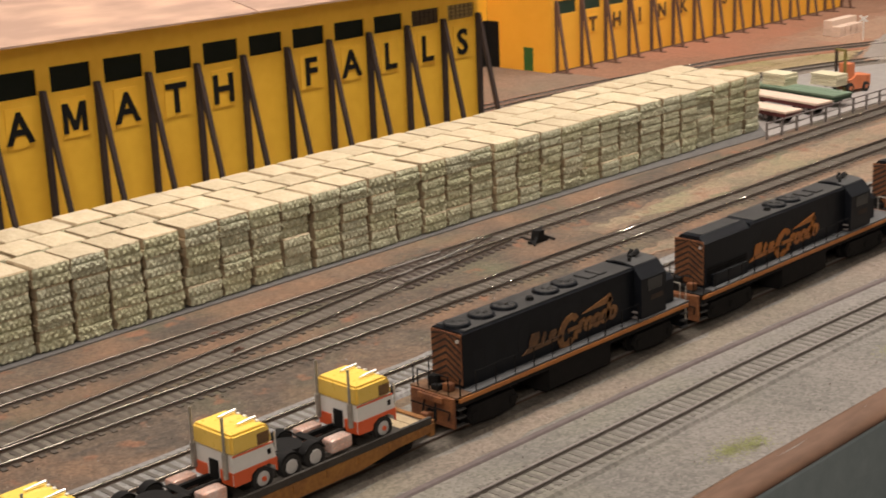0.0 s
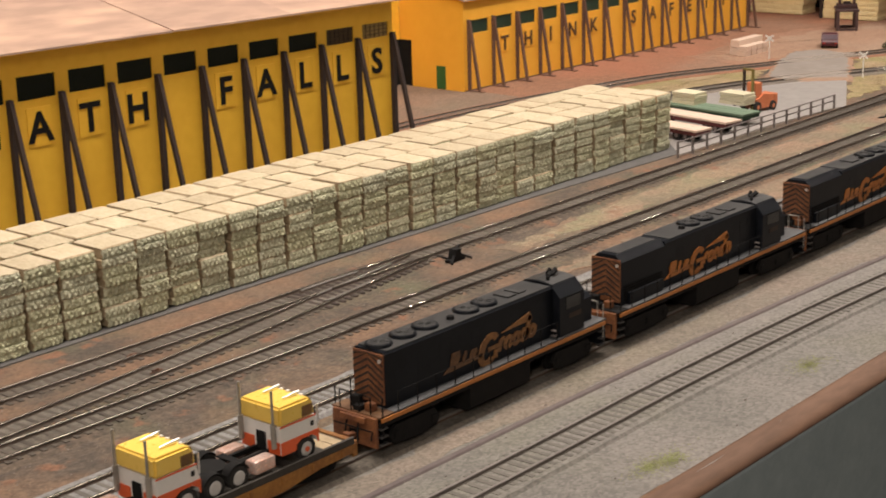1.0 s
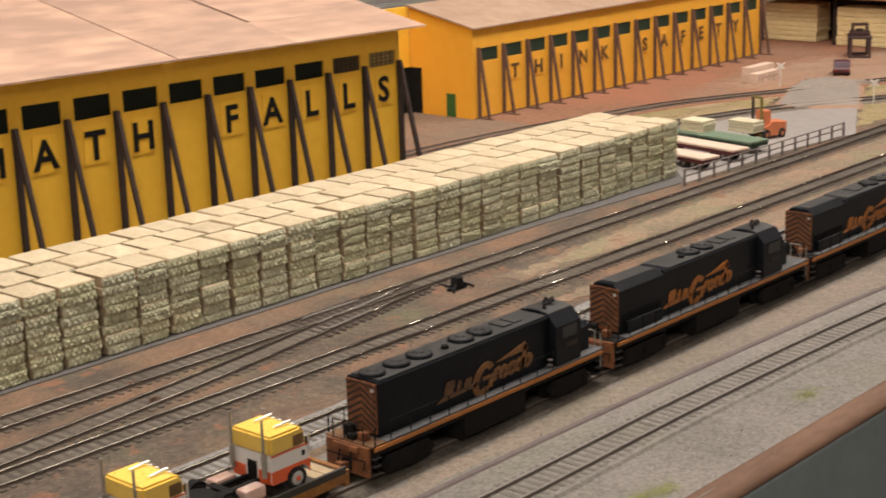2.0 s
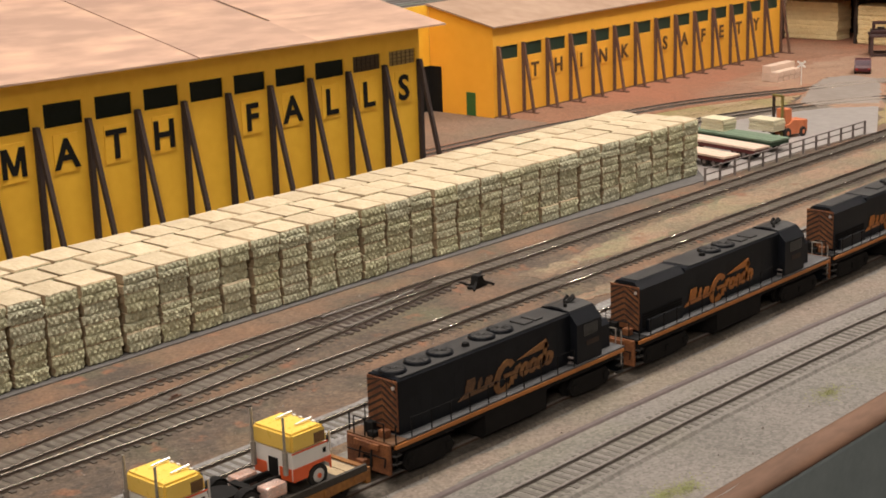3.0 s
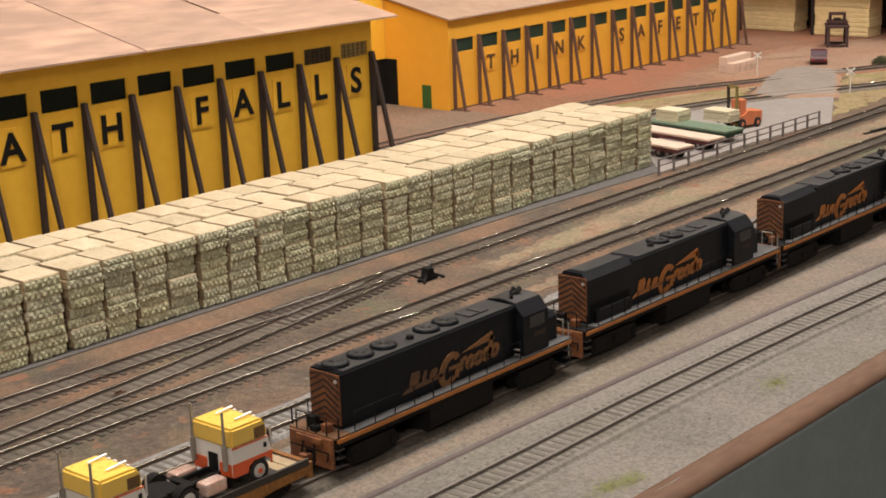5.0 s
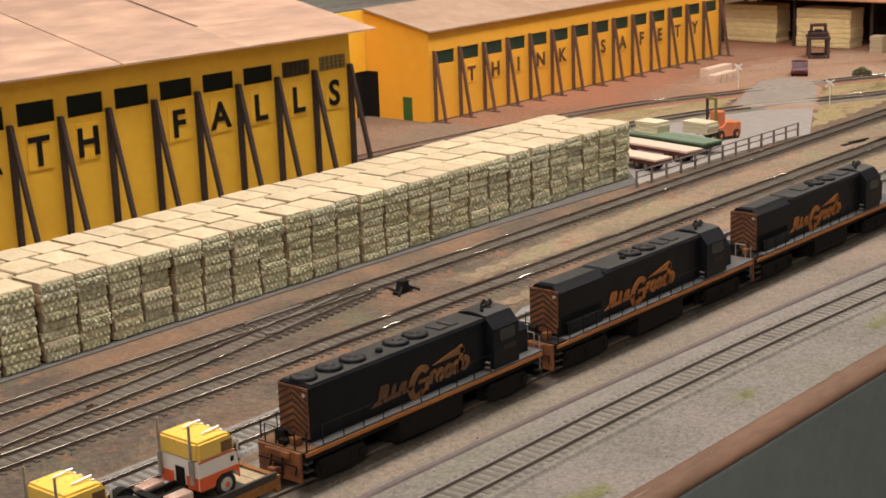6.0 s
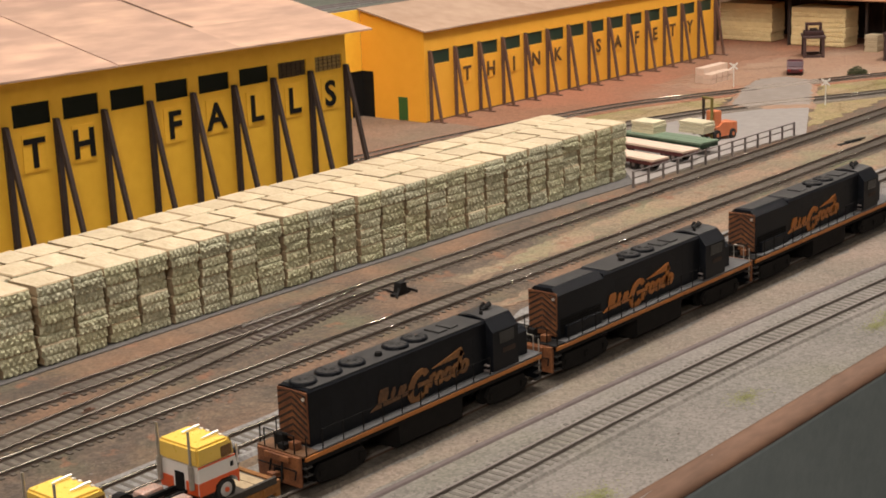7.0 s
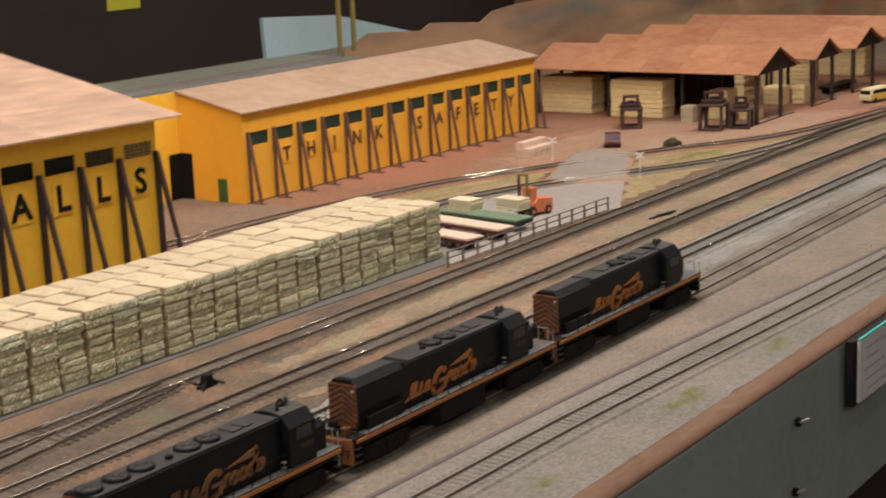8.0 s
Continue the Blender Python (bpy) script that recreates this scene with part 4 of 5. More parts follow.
def emblem(parent, x0, z0, s, paint, faded):
    """Orange emblem on a hood side, drawn as plain slanted bars, loops and wedges: s is the side, -1 or 1."""
    y = s * 11.5
    shapes = B()

    def blob(bm, pts):
        prism(bm, [(x0 + (px if s < 0 else 80 - px), z0 + 1.4 + 0.84 * pz) for px, pz in pts], y - 0.3, y + 0.3, "y")

    def stroke(bm, pts, w):
        """A band of width w along a run of points."""
        side = []
        for i, (px, pz) in enumerate(pts):
            qx, qz = pts[min(i + 1, len(pts) - 1)]
            rx, rz = pts[max(i - 1, 0)]
            n = math.hypot(qx - rx, qz - rz) or 1
            side.append(((rz - qz) / n * w / 2, (qx - rx) / n * w / 2))
        for i in range(len(pts) - 1):
            (a, b), (c, d) = pts[i], pts[i + 1]
            blob(bm, [(a + side[i][0], b + side[i][1]), (c + side[i + 1][0], d + side[i + 1][1]), (c - side[i + 1][0], d - side[i + 1][1]), (a - side[i][0], b - side[i][1])])

    def loop(cx, cz, rx, rz, a0, a1, w, lean=0.25):
        out = []
        n = max(4, int(abs(a1 - a0) / 24))
        for k in range(n + 1):
            q = math.radians(a0 + (a1 - a0) * k / n)
            dz = rz * math.sin(q)
            out.append((cx + rx * math.cos(q) + lean * dz, cz + dz))
        stroke(shapes, out, w)

    # wedge with three slanted blocks over it
    first = shapes if not faded else B()
    blob(first, [(-1, 3.8), (32, 5.4), (33, 8.2), (14, 7.6), (4, 7.4)])
    for k, (w, h) in enumerate(((8.2, 8.8), (3.6, 7.0), (6.4, 5.8))):
        a = (5.0, 15.4, 21.4)[k]
        blob(first, [(a, 7.6), (a + w - 1.8, 7.9), (a + w + 0.4, 7.8 + h * 0.55), (a + w, 7.8 + h), (a + 2.2, 7.6 + h), (a + 0.6, 7.6 + h * 0.5)])
    if faded:
        part("emblem", first, DIMORANGE, parent, "worn brown part of the emblem")
    # one large curl
    loop(38.5, 8.4, 6.6, 9.6, 40, 318, 4.6, 0.3)
    stroke(shapes, [(38.0, 8.2), (45.5, 9.0), (44.0, 0.6)], 3.6)
    # a row of rounded shapes, stepping up
    stroke(shapes, [(47.4, 3.8), (49.4, 11.4), (53.0, 12.2)], 3.2)
    for k, cx in enumerate((56.2, 63.6, 70.8, 78.2)):
        loop(cx, 8.0 + 0.35 * k, 2.7, 3.8, 15, 375, 3.0)
    stroke(shapes, [(72.6, 5.0), (76.2, 21.4)], 3.1)
    # pennant flying backwards over the row
    blob(shapes, [(50, 16.6), (76.0, 24.0), (78.4, 17.6), (66.5, 17.2)])
    part("emblem", shapes, paint, parent, "orange emblem of slanted bars and loops")


def locomotive(name, label, x, length, cab_rear, cab_front, nose, step, fans, hatches, stack, six_axle, emblem_x, dusty):
    """A hood diesel, rear hood face at local x = 0, heading +x, on rails under its centre line."""
    t = thing(name, label, "locomotive", x + TRAIN, LINE_Y, 0, group="locomotives of the train")
    front = length - 17
    hood_end = cab_rear
    # frame, sill stripe and walkway
    part("frame", box(B(), -11, front + 1, -16.5, 16.5, 18.5, 21.6, 0.4), UNDERBLACK, t)
    for s in (-1, 1):
        part("sill_stripe", box(B(), -10, front, s * 17.2 - 0.6, s * 17.2 + 0.6, 21.5, 23.7, 0.15), LOCOORANGE, t, "orange side sill stripe")
    part("walkway", box(B(), -0.5, front + 1, -17.4, 17.4, 23.9, 25.0, 0.2), WALKGREY, t, "grey walkway")
    part("rear_platform", box(B(), -11.5, -0.52, -17.0, 17.0, 23.7, 24.8, 0.2), DIMORANGE if dusty else UNDERBLACK, t, "dusty brown rear platform" if dusty else "")
    for q, (bx, by, bz) in enumerate(((-6, -6, 4.5), (-5, 5, 6.5), (-8.5, 0, 3.0))):
        part("brake_gear", box(B(), bx - 2.2, bx + 2.2, by - 2.6, by + 2.6, 24.8, 24.8 + bz, 0.5), UNDERBLACK if q else RUSTORANGE, t)
    # long hood with its raised radiator end
    bm = B()
    prof = [(-11, 25), (11, 25), (11, 55.6), (9.9, 57), (-9.9, 57), (-11, 55.6)]
    if step:
        rearp = [(-11, 25), (11, 25), (11, 54), (6.5, 58.6), (-6.5, 58.6), (-11, 54)]
        prism(bm, rearp, 0, step, "x")
        prism(bm, prof, step, hood_end, "x")
    else:
        prism(bm, prof, 0, hood_end, "x")
    part("long_hood", bm, LOCOBLACK, t)
    a = step + 6 if step else 3
    part("roof_panel", box(B(), a, hood_end - 2, -10.2, 10.2, 56.9, 57.5, 0.2), LOCOROOF, t, "dusty grey roof with painted sheen")
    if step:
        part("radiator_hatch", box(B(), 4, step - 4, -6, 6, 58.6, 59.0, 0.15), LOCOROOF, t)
    # doors and grilles along the hood
    for s in (-1, 1):
        n = int((hood_end - (step or 4)) / 9)
        for k in range(n):
            dx = (step or 4) + 4 + k * 9
            part("hood_door", box(B(), dx, dx + 8.2, s * 11.0 - 0.05, s * 11.0 + 0.05, 27, 50 if k % 3 else 44, 0.08), LOCOBLACK, t)
        if step:
            bm = B()
            for k in range(6):
                box(bm, 3, step - 4, s * 11.3 - 0.35, s * 11.3 + 0.35, 28 + k * 1.7, 29.1 + k * 1.7)
            part("intake_grille", bm, UNDERBLACK, t)
            part("equipment_box", box(B(), 6, step - 6, s * 12.4 - 1.4, s * 12.4 + 1.4, 25, 33, 0.4), LOCOBLACK, t)
        emblem(t, emblem_x, 25.6, s, FADEDORANGE if dusty else LOCOORANGE, dusty)
        part("number_bars", box(B(), cab_rear + 9, cab_rear + 21, s * 16.55 - 0.1, s * 16.55 + 0.1, 35, 38.2), CHEVRON, t)
    for fx, r in fans:
        bm = B()
        rod(bm, (fx, 0, 57.4), (fx, 0, 59.0), r, 20, r * 0.94)
        f = part("roof_fan", bm, LOCOBLACK, t)
        bm = B()
        rod(bm, (fx, 0, 59.0), (fx, 0, 59.25), r * 0.8, 18)
        for q in range(6):
            aa = q * math.pi / 6
            beam(bm, (fx - r * 0.8 * math.cos(aa), -r * 0.8 * math.sin(aa), 59.3), (fx + r * 0.8 * math.cos(aa), r * 0.8 * math.sin(aa), 59.3), 0.35, 0.3)
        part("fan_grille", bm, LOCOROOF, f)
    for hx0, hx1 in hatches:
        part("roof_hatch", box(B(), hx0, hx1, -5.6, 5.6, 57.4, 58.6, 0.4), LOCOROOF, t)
    bm = B()
    rod(bm, (stack, -3, 57.3), (stack, -3, 59.6), 2.4, 10, 2.0)
    part("exhaust_pipe", bm, UNDERBLACK, t)
    # cab and nose
    bm = B()
    cabp = [(-16.4, 25), (16.4, 25), (16.4, 50), (10.5, 57.0), (3, 58.4), (-3, 58.4), (-10.5, 57.0), (-16.4, 50)]
    prism(bm, cabp, cab_rear, cab_front, "x")
    part("cab", bm, LOCOBLACK, t)
    part("cab_roof", prism(B(), [(-10.2, 57.2), (-3, 58.5), (3, 58.5), (10.2, 57.2), (10.2, 57.7), (3, 59.0), (-3, 59.0), (-10.2, 57.7)], cab_rear + 0.6, cab_front - 0.6, "x"), LOCOROOF, t, "dusty grey cab roof with painted sheen")
    for s in (-1, 1):
        part("cab_window", box(B(), cab_rear + 6, cab_front - 4, s * 16.5 - 0.15, s * 16.5 + 0.15, 41.5, 49, 0.2), CARGLASS, t)
        part("windscreen", box(B(), cab_front - 0.1, cab_front + 0.25, s * 8 - 4, s * 8 + 4, 45, 53, 0.1), CARGLASS, t)
    bm = B()
    prism(bm, [(-10.5, 25), (10.5, 25), (10.5, 40), (8, 43), (-8, 43), (-10.5, 40)], cab_front, nose, "x")
    part("nose", bm, LOCOBLACK, t)
    part("nose_light", rod(B(), (nose - 0.2, 0, 38), (nose + 0.8, 0, 38), 2.4, 10), SILVER, t, "bright headlight")
    bm = B()
    box(bm, cab_rear + 10, cab_rear + 15, -1.5, 1.5, 59, 60.4, 0.3)
    for q in (-2.4, 0, 2.4):
        rod(bm, (cab_rear + 12, q, 60.2), (cab_rear + 18 - abs(q), q, 62.0), 0.6, 6, 1.3)
    part("horn", bm, UNDERBLACK, t)
    part("beacon", rod(B(), (cab_rear + 5, -4, 58), (cab_rear + 5, -4, 61), 1.3, 8, 1.0), UNDERBLACK, t)
    for s in (-1, 1):
        for k in range(2):
            part("cab_step", box(B(), cab_rear - 4.5, cab_rear - 2.5, s * 14.5 - 1.8, s * 14.5 + 1.8, 26.6 + k * 3.2, 27.3 + k * 3.2), GREYMETAL, t)
    # striped end plates, pilots, steps and couplers
    endp = part("rear_end_panel", box(B(), -0.7, -0.003, -10.8, 10.8, 27, 56.0, 0.2), RUSTORANGE, t, "faded orange hood end with black chevrons")
    for k in range(8):
        for s in (-1, 1):
            z = 28 + k * 3.9
            bm = B()
            pts = [(s * 0.2, z + 3.6), (s * 10.4, z - 2.6), (s * 10.4, z - 1.1), (s * 0.2, z + 5.1)]
            pts = [(py, min(max(pz, 27.4), 55.6)) for py, pz in pts]
            if len({round(pz, 2) for _, pz in pts}) > 1:
                prism(bm, pts, -0.95, -0.72, "x")
                part("chevron", bm, CHEVRON, endp)
            else:
                bm.free()
    part("marker_light", rod(B(), (-1.4, -8.5, 52), (-0.7, -8.5, 52), 1.1, 8), SILVER, t)
    for ex, d in ((-12, -1), (front + 1, 1)):
        part("pilot", box(B(), ex - 1, ex + 1, -15.5, 15.5, 7.5, 24, 0.4), RUSTORANGE if d < 0 else LOCOBLACK, t, "orange pilot plate" if d < 0 else "")
        bm = B()
        box(bm, min(ex, ex + d * 6), max(ex, ex + d * 6), -1.6, 1.6, 11, 14, 0.4)
        box(bm, ex + d * 6 - 1.6, ex + d * 6 + 1.6, -2.4, 2.4, 10.2, 15, 0.6)
        part("coupler", bm, RUSTORANGE, t)
        part("anticlimber", box(B(), min(ex + d, ex + d * 2.6), max(ex + d, ex + d * 2.6), -9, 9, 20.2, 23.4, 0.3), RUSTORANGE if d < 0 else UNDERBLACK, t)
        bm = B()
        rod(bm, (ex + d * 2.2, -14, 17), (ex + d * 2.2, 14, 17), 0.45, 6)
        rod(bm, (ex + d * 2.2, -14, 17), (ex + d * 3.2, -14, 12.5), 0.45, 6)
        part("lift_bar", bm, UNDERBLACK, t)
        part("pocket", box(B(), min(ex + d, ex + d * 1.5), max(ex + d, ex + d * 1.5), -3.4, 3.4, 9.6, 15.6, 0.3), UNDERBLACK, t)
        bm = B()
        beam(bm, (ex + d * 1.5, -3.5, 21), (ex + d * 4, -4.5, 9), 0.8, 0.8)
        beam(bm, (ex + d * 1.5, 4.5, 21), (ex + d * 3.4, 5.5, 9.5), 0.8, 0.8)
        part("brake_hose", bm, UNDERBLACK, t)
        for s in (-1, 1):
            for k in range(3):
                x0, x1 = sorted((ex - d * 1.02, ex - d * 6.5))
                part("step", box(B(), x0, x1, s * 16.3 - 1.3, s * 16.3 + 1.3, 8.6 + k * 4.4, 9.4 + k * 4.4), LOCOROOF, t)
            bm = B()
            x1 = ex - d * 3
            rod(bm, (x1, s * 17, 13), (x1, s * 17, 35), 0.45, 6)
            rod(bm, (ex - d * 0.4, s * 11, 25), (ex - d * 0.4, s * 11, 35.5), 0.4, 6)
            rod(bm, (ex - d * 0.4, s * 3, 25), (ex - d * 0.4, s * 3, 35.5), 0.4, 6)
            rod(bm, (ex - d * 0.4, s * 3, 35.2), (ex - d * 0.4, s * 11, 35.2), 0.4, 6)
            part("end_rail", bm, PIPEGREY if d > 0 and s < 0 else (PIPEGREY if d > 0 else UNDERBLACK), t)
    # stanchions and handrails
    span0, span1 = 3, cab_rear - 4
    n = int((span1 - span0) / 14)
    for s in (-1, 1):
        for k in range(n + 1):
            sx = span0 + (span1 - span0) * k / n
            part("stanchion", rod(B(), (sx, s * 17.1, 24), (sx, s * 17.1, 36), 0.36, 6), UNDERBLACK, t)
        part("handrail", rod(B(), (span0, s * 17.1, 36), (span1, s * 17.1, 36), 0.14, 6), UNDERBLACK, t)
    # running gear
    mid = (front - 11) / 2
    part("fuel_tank", prism(B(), [(-16, 7), (-13, 4.4), (13, 4.4), (16, 7), (16, 18.4), (-16, 18.4)], mid - 27, mid + 27, "x"), UNDERBLACK, t)
    axles = (-21, 0, 20) if six_axle else (-15, 15)
    off = 36 if six_axle else 30
    bogie(t, -11 + off, axles, wide=13.2)
    bogie(t, front - off, axles, wide=13.2)
    # the whole upper works stand a little lower than their drawn heights
    for ob in t.children_recursive:
        for v in ob.data.vertices:
            if v.co.z > 0.025:
                v.co.z = 0.025 + (v.co.z - 0.025) * 0.955
    return t


SD = dict(length=244, cab_rear=166, cab_front=192, nose=208, step=50, six_axle=True, emblem_x=49.5, dusty=False)
GP = dict(length=208, cab_rear=146, cab_front=170, nose=186, step=0, fans=((8, 7.8), (27, 7.8), (45, 7.8), (80, 8.0), (96, 8.0)), hatches=((111, 119), (121, 128)), stack=63, six_axle=False, emblem_x=47, dusty=True)
locomotive("locomotive", "black six-axle diesel locomotive with orange emblem leading the train", -79, fans=((109, 8.2), (127, 8.2)), hatches=((78, 90), (143, 158)), stack=97, **SD)
locomotive("locomotive", "black six-axle diesel locomotive with chevron end, second in the train", -323, fans=((95, 8.2), (112, 8.2)), hatches=((126, 135), (138, 147)), stack=82, **SD)
locomotive("locomotive", "dusty black four-axle diesel locomotive with five roof fans", -540, **GP)


def flatcar(label, x0, x1, mat):
    """A fishbelly flatcar on two bogies, its deck at 17 mm."""
    t = thing("flatcar", label, "flatcar", (x0 + x1) / 2 + TRAIN, LINE_Y, 0, group="flatcars of the train")
    h = (x1 - x0) / 2
    part("deck", box(B(), -h, h, -15.2, 15.2, 15.4, 17.2, 0.2), DECKWOOD, t, "grimy planked deck")
    for k in range(26):
        a = -h + 3 + k * (2 * h - 6) / 26
        part("plank", box(B(), a, a + (2 * h - 6) / 26 - 0.5, -14.4, 14.4, 17.15, 17.6 + 0.1 * (k % 3)), WOODSIDE if k > 23 else DECKWOOD, t)
    for s in (-1, 1):
        bm = B()
        prism(bm, [(-h, 16.6), (-h, 12.2), (-h + 26, 11.6), (-h + 50, 8.4), (h - 50, 8.4), (h - 26, 11.6), (h, 12.2), (h, 16.6)], s * 15.9 - 0.7, s * 15.9 + 0.7, "y")
        part("side_sill", bm, mat, t)
        part("top_rail", box(B(), -h + 1, h - 1, s * 15.6 - 0.9, s * 15.6 + 0.9, 16.65, 20.4, 0.3), DECKWOOD, t, "dark side rail")
        bm = B()
        for k in range(9):
            a = -h + 10 + k * (2 * h - 20) / 8
            box(bm, a - 0.8, a + 0.8, s * 16.6 - 0.5, s * 16.6 + 0.5, 12.4, 15.8)
        part("stake_pockets", bm, mat, t)
        part("end_sill", box(B(), s * h - 1.6, s * h + 1.6, -16, 16, 9.5, 18, 0.4), mat, t)
        bm = B()
        box(bm, min(s * h, s * (h + 9)), max(s * h, s * (h + 9)), -1.4, 1.4, 10, 12.6, 0.3)
        part("coupler", bm, RUSTORANGE, t)
        bogie(t, s * (h - 24), (-10, 10), 4.8)
    rod_b = B()
    rod(rod_b, (h - 1, 12.5, 18), (h - 1, 12.5, 28), 0.5, 6)
    rod(rod_b, (h - 1, 12.5, 27.5), (h - 5, 12.5, 27.5), 2.2, 10)
    part("hand_brake", rod_b, UNDERBLACK, t)
    return t


flatcar("weathered yellow-orange fishbelly flatcar carrying two truck tractors", -756, -569, FLATYELLOW)
flatcar("oxide brown fishbelly flatcar carrying two truck tractors", -958, -771, FLATBROWN)


def tractor(x, rear_bar):
    """A cab-over road tractor without trailer, front axle at local x = 0, heading +x, wheels on z = 0."""
    t = thing("truck_tractor", "yellow, white and orange-red cab-over truck tractor tied on a flatcar", "truck", x + TRAIN, LINE_Y, 17.8, group="truck tractors on the flatcars")
    bm = B()
    prism(bm, [(-17, 8), (-17, 22.5), (6.4, 22.5), (8.2, 15), (8.2, 8), (7.5, 8), (6.6, 10.6), (3.4, 12.4), (-3.4, 12.4), (-6.6, 10.6), (-7.5, 8)], -14, 14, "y")
    body = part("cab_lower", bm, WHITE, t)
    for s in (-1, 1):
        bm = B()
        prism(bm, [(-17.1, 7.6), (-17.1, 14.3), (8.4, 14.3), (8.4, 7.6), (7.7, 7.6), (6.8, 10.6), (3.5, 12.5), (-3.5, 12.5), (-6.8, 10.6), (-7.7, 7.6)], s * 14.1 - 0.25, s * 14.1 + 0.25, "y")
        part("red_skirt", bm, CABRED, t, "orange-red lower cab skirt")
    for s in (-1, 1):
        part("rear_skirt", box(B(), -17.5, -17.05, s * 9 - 4.2, s * 9 + 4.2, 7.8, 14.2), CABRED, t)
        part("orange_band", box(B(), -17.2, 6.6, s * 14.1 - 0.15, s * 14.1 + 0.15, 21.8, 22.6), CABRED, t)
    bm = B()
    prism(bm, [(-17.4, 22.4), (-17.4, 32.4), (2.8, 32.4), (5.4, 30.6), (6.8, 22.4)], -14.3, 14.3, "y")
    bmesh.ops.bevel(bm, geom=[e for e in bm.edges], offset=1.2, segments=2, affect="EDGES")
    part("cab_upper", bm, CABYELLOW, t, "yellow upper cab and sleeper")
    for s in (-1, 1):
        part("side_window", box(B(), -2.6, 4.6, s * 14.3 - 0.15, s * 14.3 + 0.15, 23.5, 29, 0.3), CABPANE, t)
        part("badge", box(B(), 3.2, 5.2, s * 14.1 - 0.15, s * 14.1 + 0.15, 17, 19.6, 0.1), UNDERBLACK, t)
        part("mirror_arm", rod(B(), (6.8, s * 15.6, 18), (6.8, s * 15.6, 28), 0.5, 6), SILVER, t)
    part("windscreen", box(B(), 6.1, 6.9, -11.5, 11.5, 23, 29.6, 0.2, None), CARGLASS, t)
    for q in range(5):
        part("marker_light", box(B(), 1.6, 3.0, -9.2 + q * 4.6 - 0.9, -9.2 + q * 4.6 + 0.9, 32.35, 33.2, 0.3), WHITE, t)
    # dark plate stands in for the shaded cutout in the cab's back
    part("rear_opening", box(B(), -17.7, -17.2, -3.6, 3.0, 8.2, 18, 0.2), UNDERBLACK, t, "dark plate painted as the opening in the cab's back")
    for s in (-1, 1):
        p = part("exhaust_pipe", rod(B(), (-19.6, s * 11.6, 12), (-19.6, s * 11.6, 24), 1.4, 10), PIPEGREY, t, "chrome exhaust stack")
        part("stack_pipe", rod(B(), (-19.6, s * 11.6, 23.9), (-19.6, s * 11.6, 41.5), 0.7, 8), PIPEGREY, p)
        part("air_horn", rod(B(), (-8, s * 7, 33.4), (3, s * 7, 33.8), 0.4, 8, 0.75), SILVER, t)
        part("frame_rail", box(B(), -66, 8, s * 4.6 - 0.9, s * 4.6 + 0.9, 6.8, 9.4, 0.2), UNDERBLACK, t)
        part("fuel_tank", box(B(), -35, -21.5, s * 10.8 - 3.8, s * 10.8 + 3.8, 3.6, 10.4, 1.4), PINKMETAL, t, "pinkish bright fuel tank")
    part("catwalk", box(B(), -40, -35.5, -8, 8, 9.45, 10.2, 0.2), UNDERBLACK, t)
    for k in range(4):
        part("cross_member", box(B(), -64 + k * 7, -62 + k * 7, -3.6, 3.6, 7, 9, 0.2), UNDERBLACK, t)
    bm = B()
    rod(bm, (-51.5, 0, 9.4), (-51.5, 0, 11), 8.5, 16)
    box(bm, -62, -52, -6.5, -3.5, 9.4, 10.8)
    box(bm, -62, -52, 3.5, 6.5, 9.4, 10.8)
    part("fifth_wheel", bm, UNDERBLACK, t)
    if rear_bar:
        part("rear_bar", box(B(), -68, -66.2, -12, 12, 7, 8.6, 0.2), SILVER, t, "bright rear bar")
    for ax, pairs in ((0, (12.6,)), (-44.8, (9.8, 12.6)), (-59.8, (9.8, 12.6))):
        for s in (-1, 1):
            bm = B()
            for w in pairs:
                rod(bm, (ax, s * (w - 1.15), 6), (ax, s * (w + 1.15), 6), 6, 18)
            tyre = part("wheel", bm, TYRE, t, "black tyre with a bright hub")
            bm = B()
            e = pairs[-1] + 1.15
            rod(bm, (ax, s * e, 6), (ax, s * (e + 0.3), 6), 3.7, 16, 3.2)
            part("hub", bm, HUBGREY, tyre)
            bm = B()
            rod(bm, (ax, s * (e + 0.3), 6), (ax, s * (e + 0.9), 6), 1.3, 8)
            part("hub_cap", bm, CABRED if ax == 0 else SILVER, tyre) if ax == 0 else bm.free()
            if ax:
                bm = B()
                outer = [(ax + 7.2 * math.cos(math.radians(a)), 6 + 7.2 * math.sin(math.radians(a))) for a in range(25, 156, 13)]
                inner = [(ax + 6.5 * math.cos(math.radians(a)), 6 + 6.5 * math.sin(math.radians(a))) for a in range(155, 24, -13)]
                prism(bm, outer + inner, min(s * 8.6, s * 13.8), max(s * 8.6, s * 13.8), "y")
                part("mudguard", bm, UNDERBLACK, t)
    return t


for tx, bar in ((-601, False), (-678, True), (-780, False), (-857, True)):
    tractor(tx, bar)

boxcar = thing("covered_car", "pale grey covered freight car behind the flatcars", "freight car", -1066 + TRAIN, LINE_Y, 0)
part("body", box(B(), -92, 92, -16.5, 16.5, 19, 58, 0.6), WHITE, boxcar)
bm = B()
prism(bm, [(-17.5, 57.5), (-10, 61), (10, 61), (17.5, 57.5)], -93, 93, "x")
part("roof", bm, WHITE, boxcar, "smooth pale roof")
for s in (-1, 1):
    bogie(boxcar, s * 66, (-10, 10), 4.8)


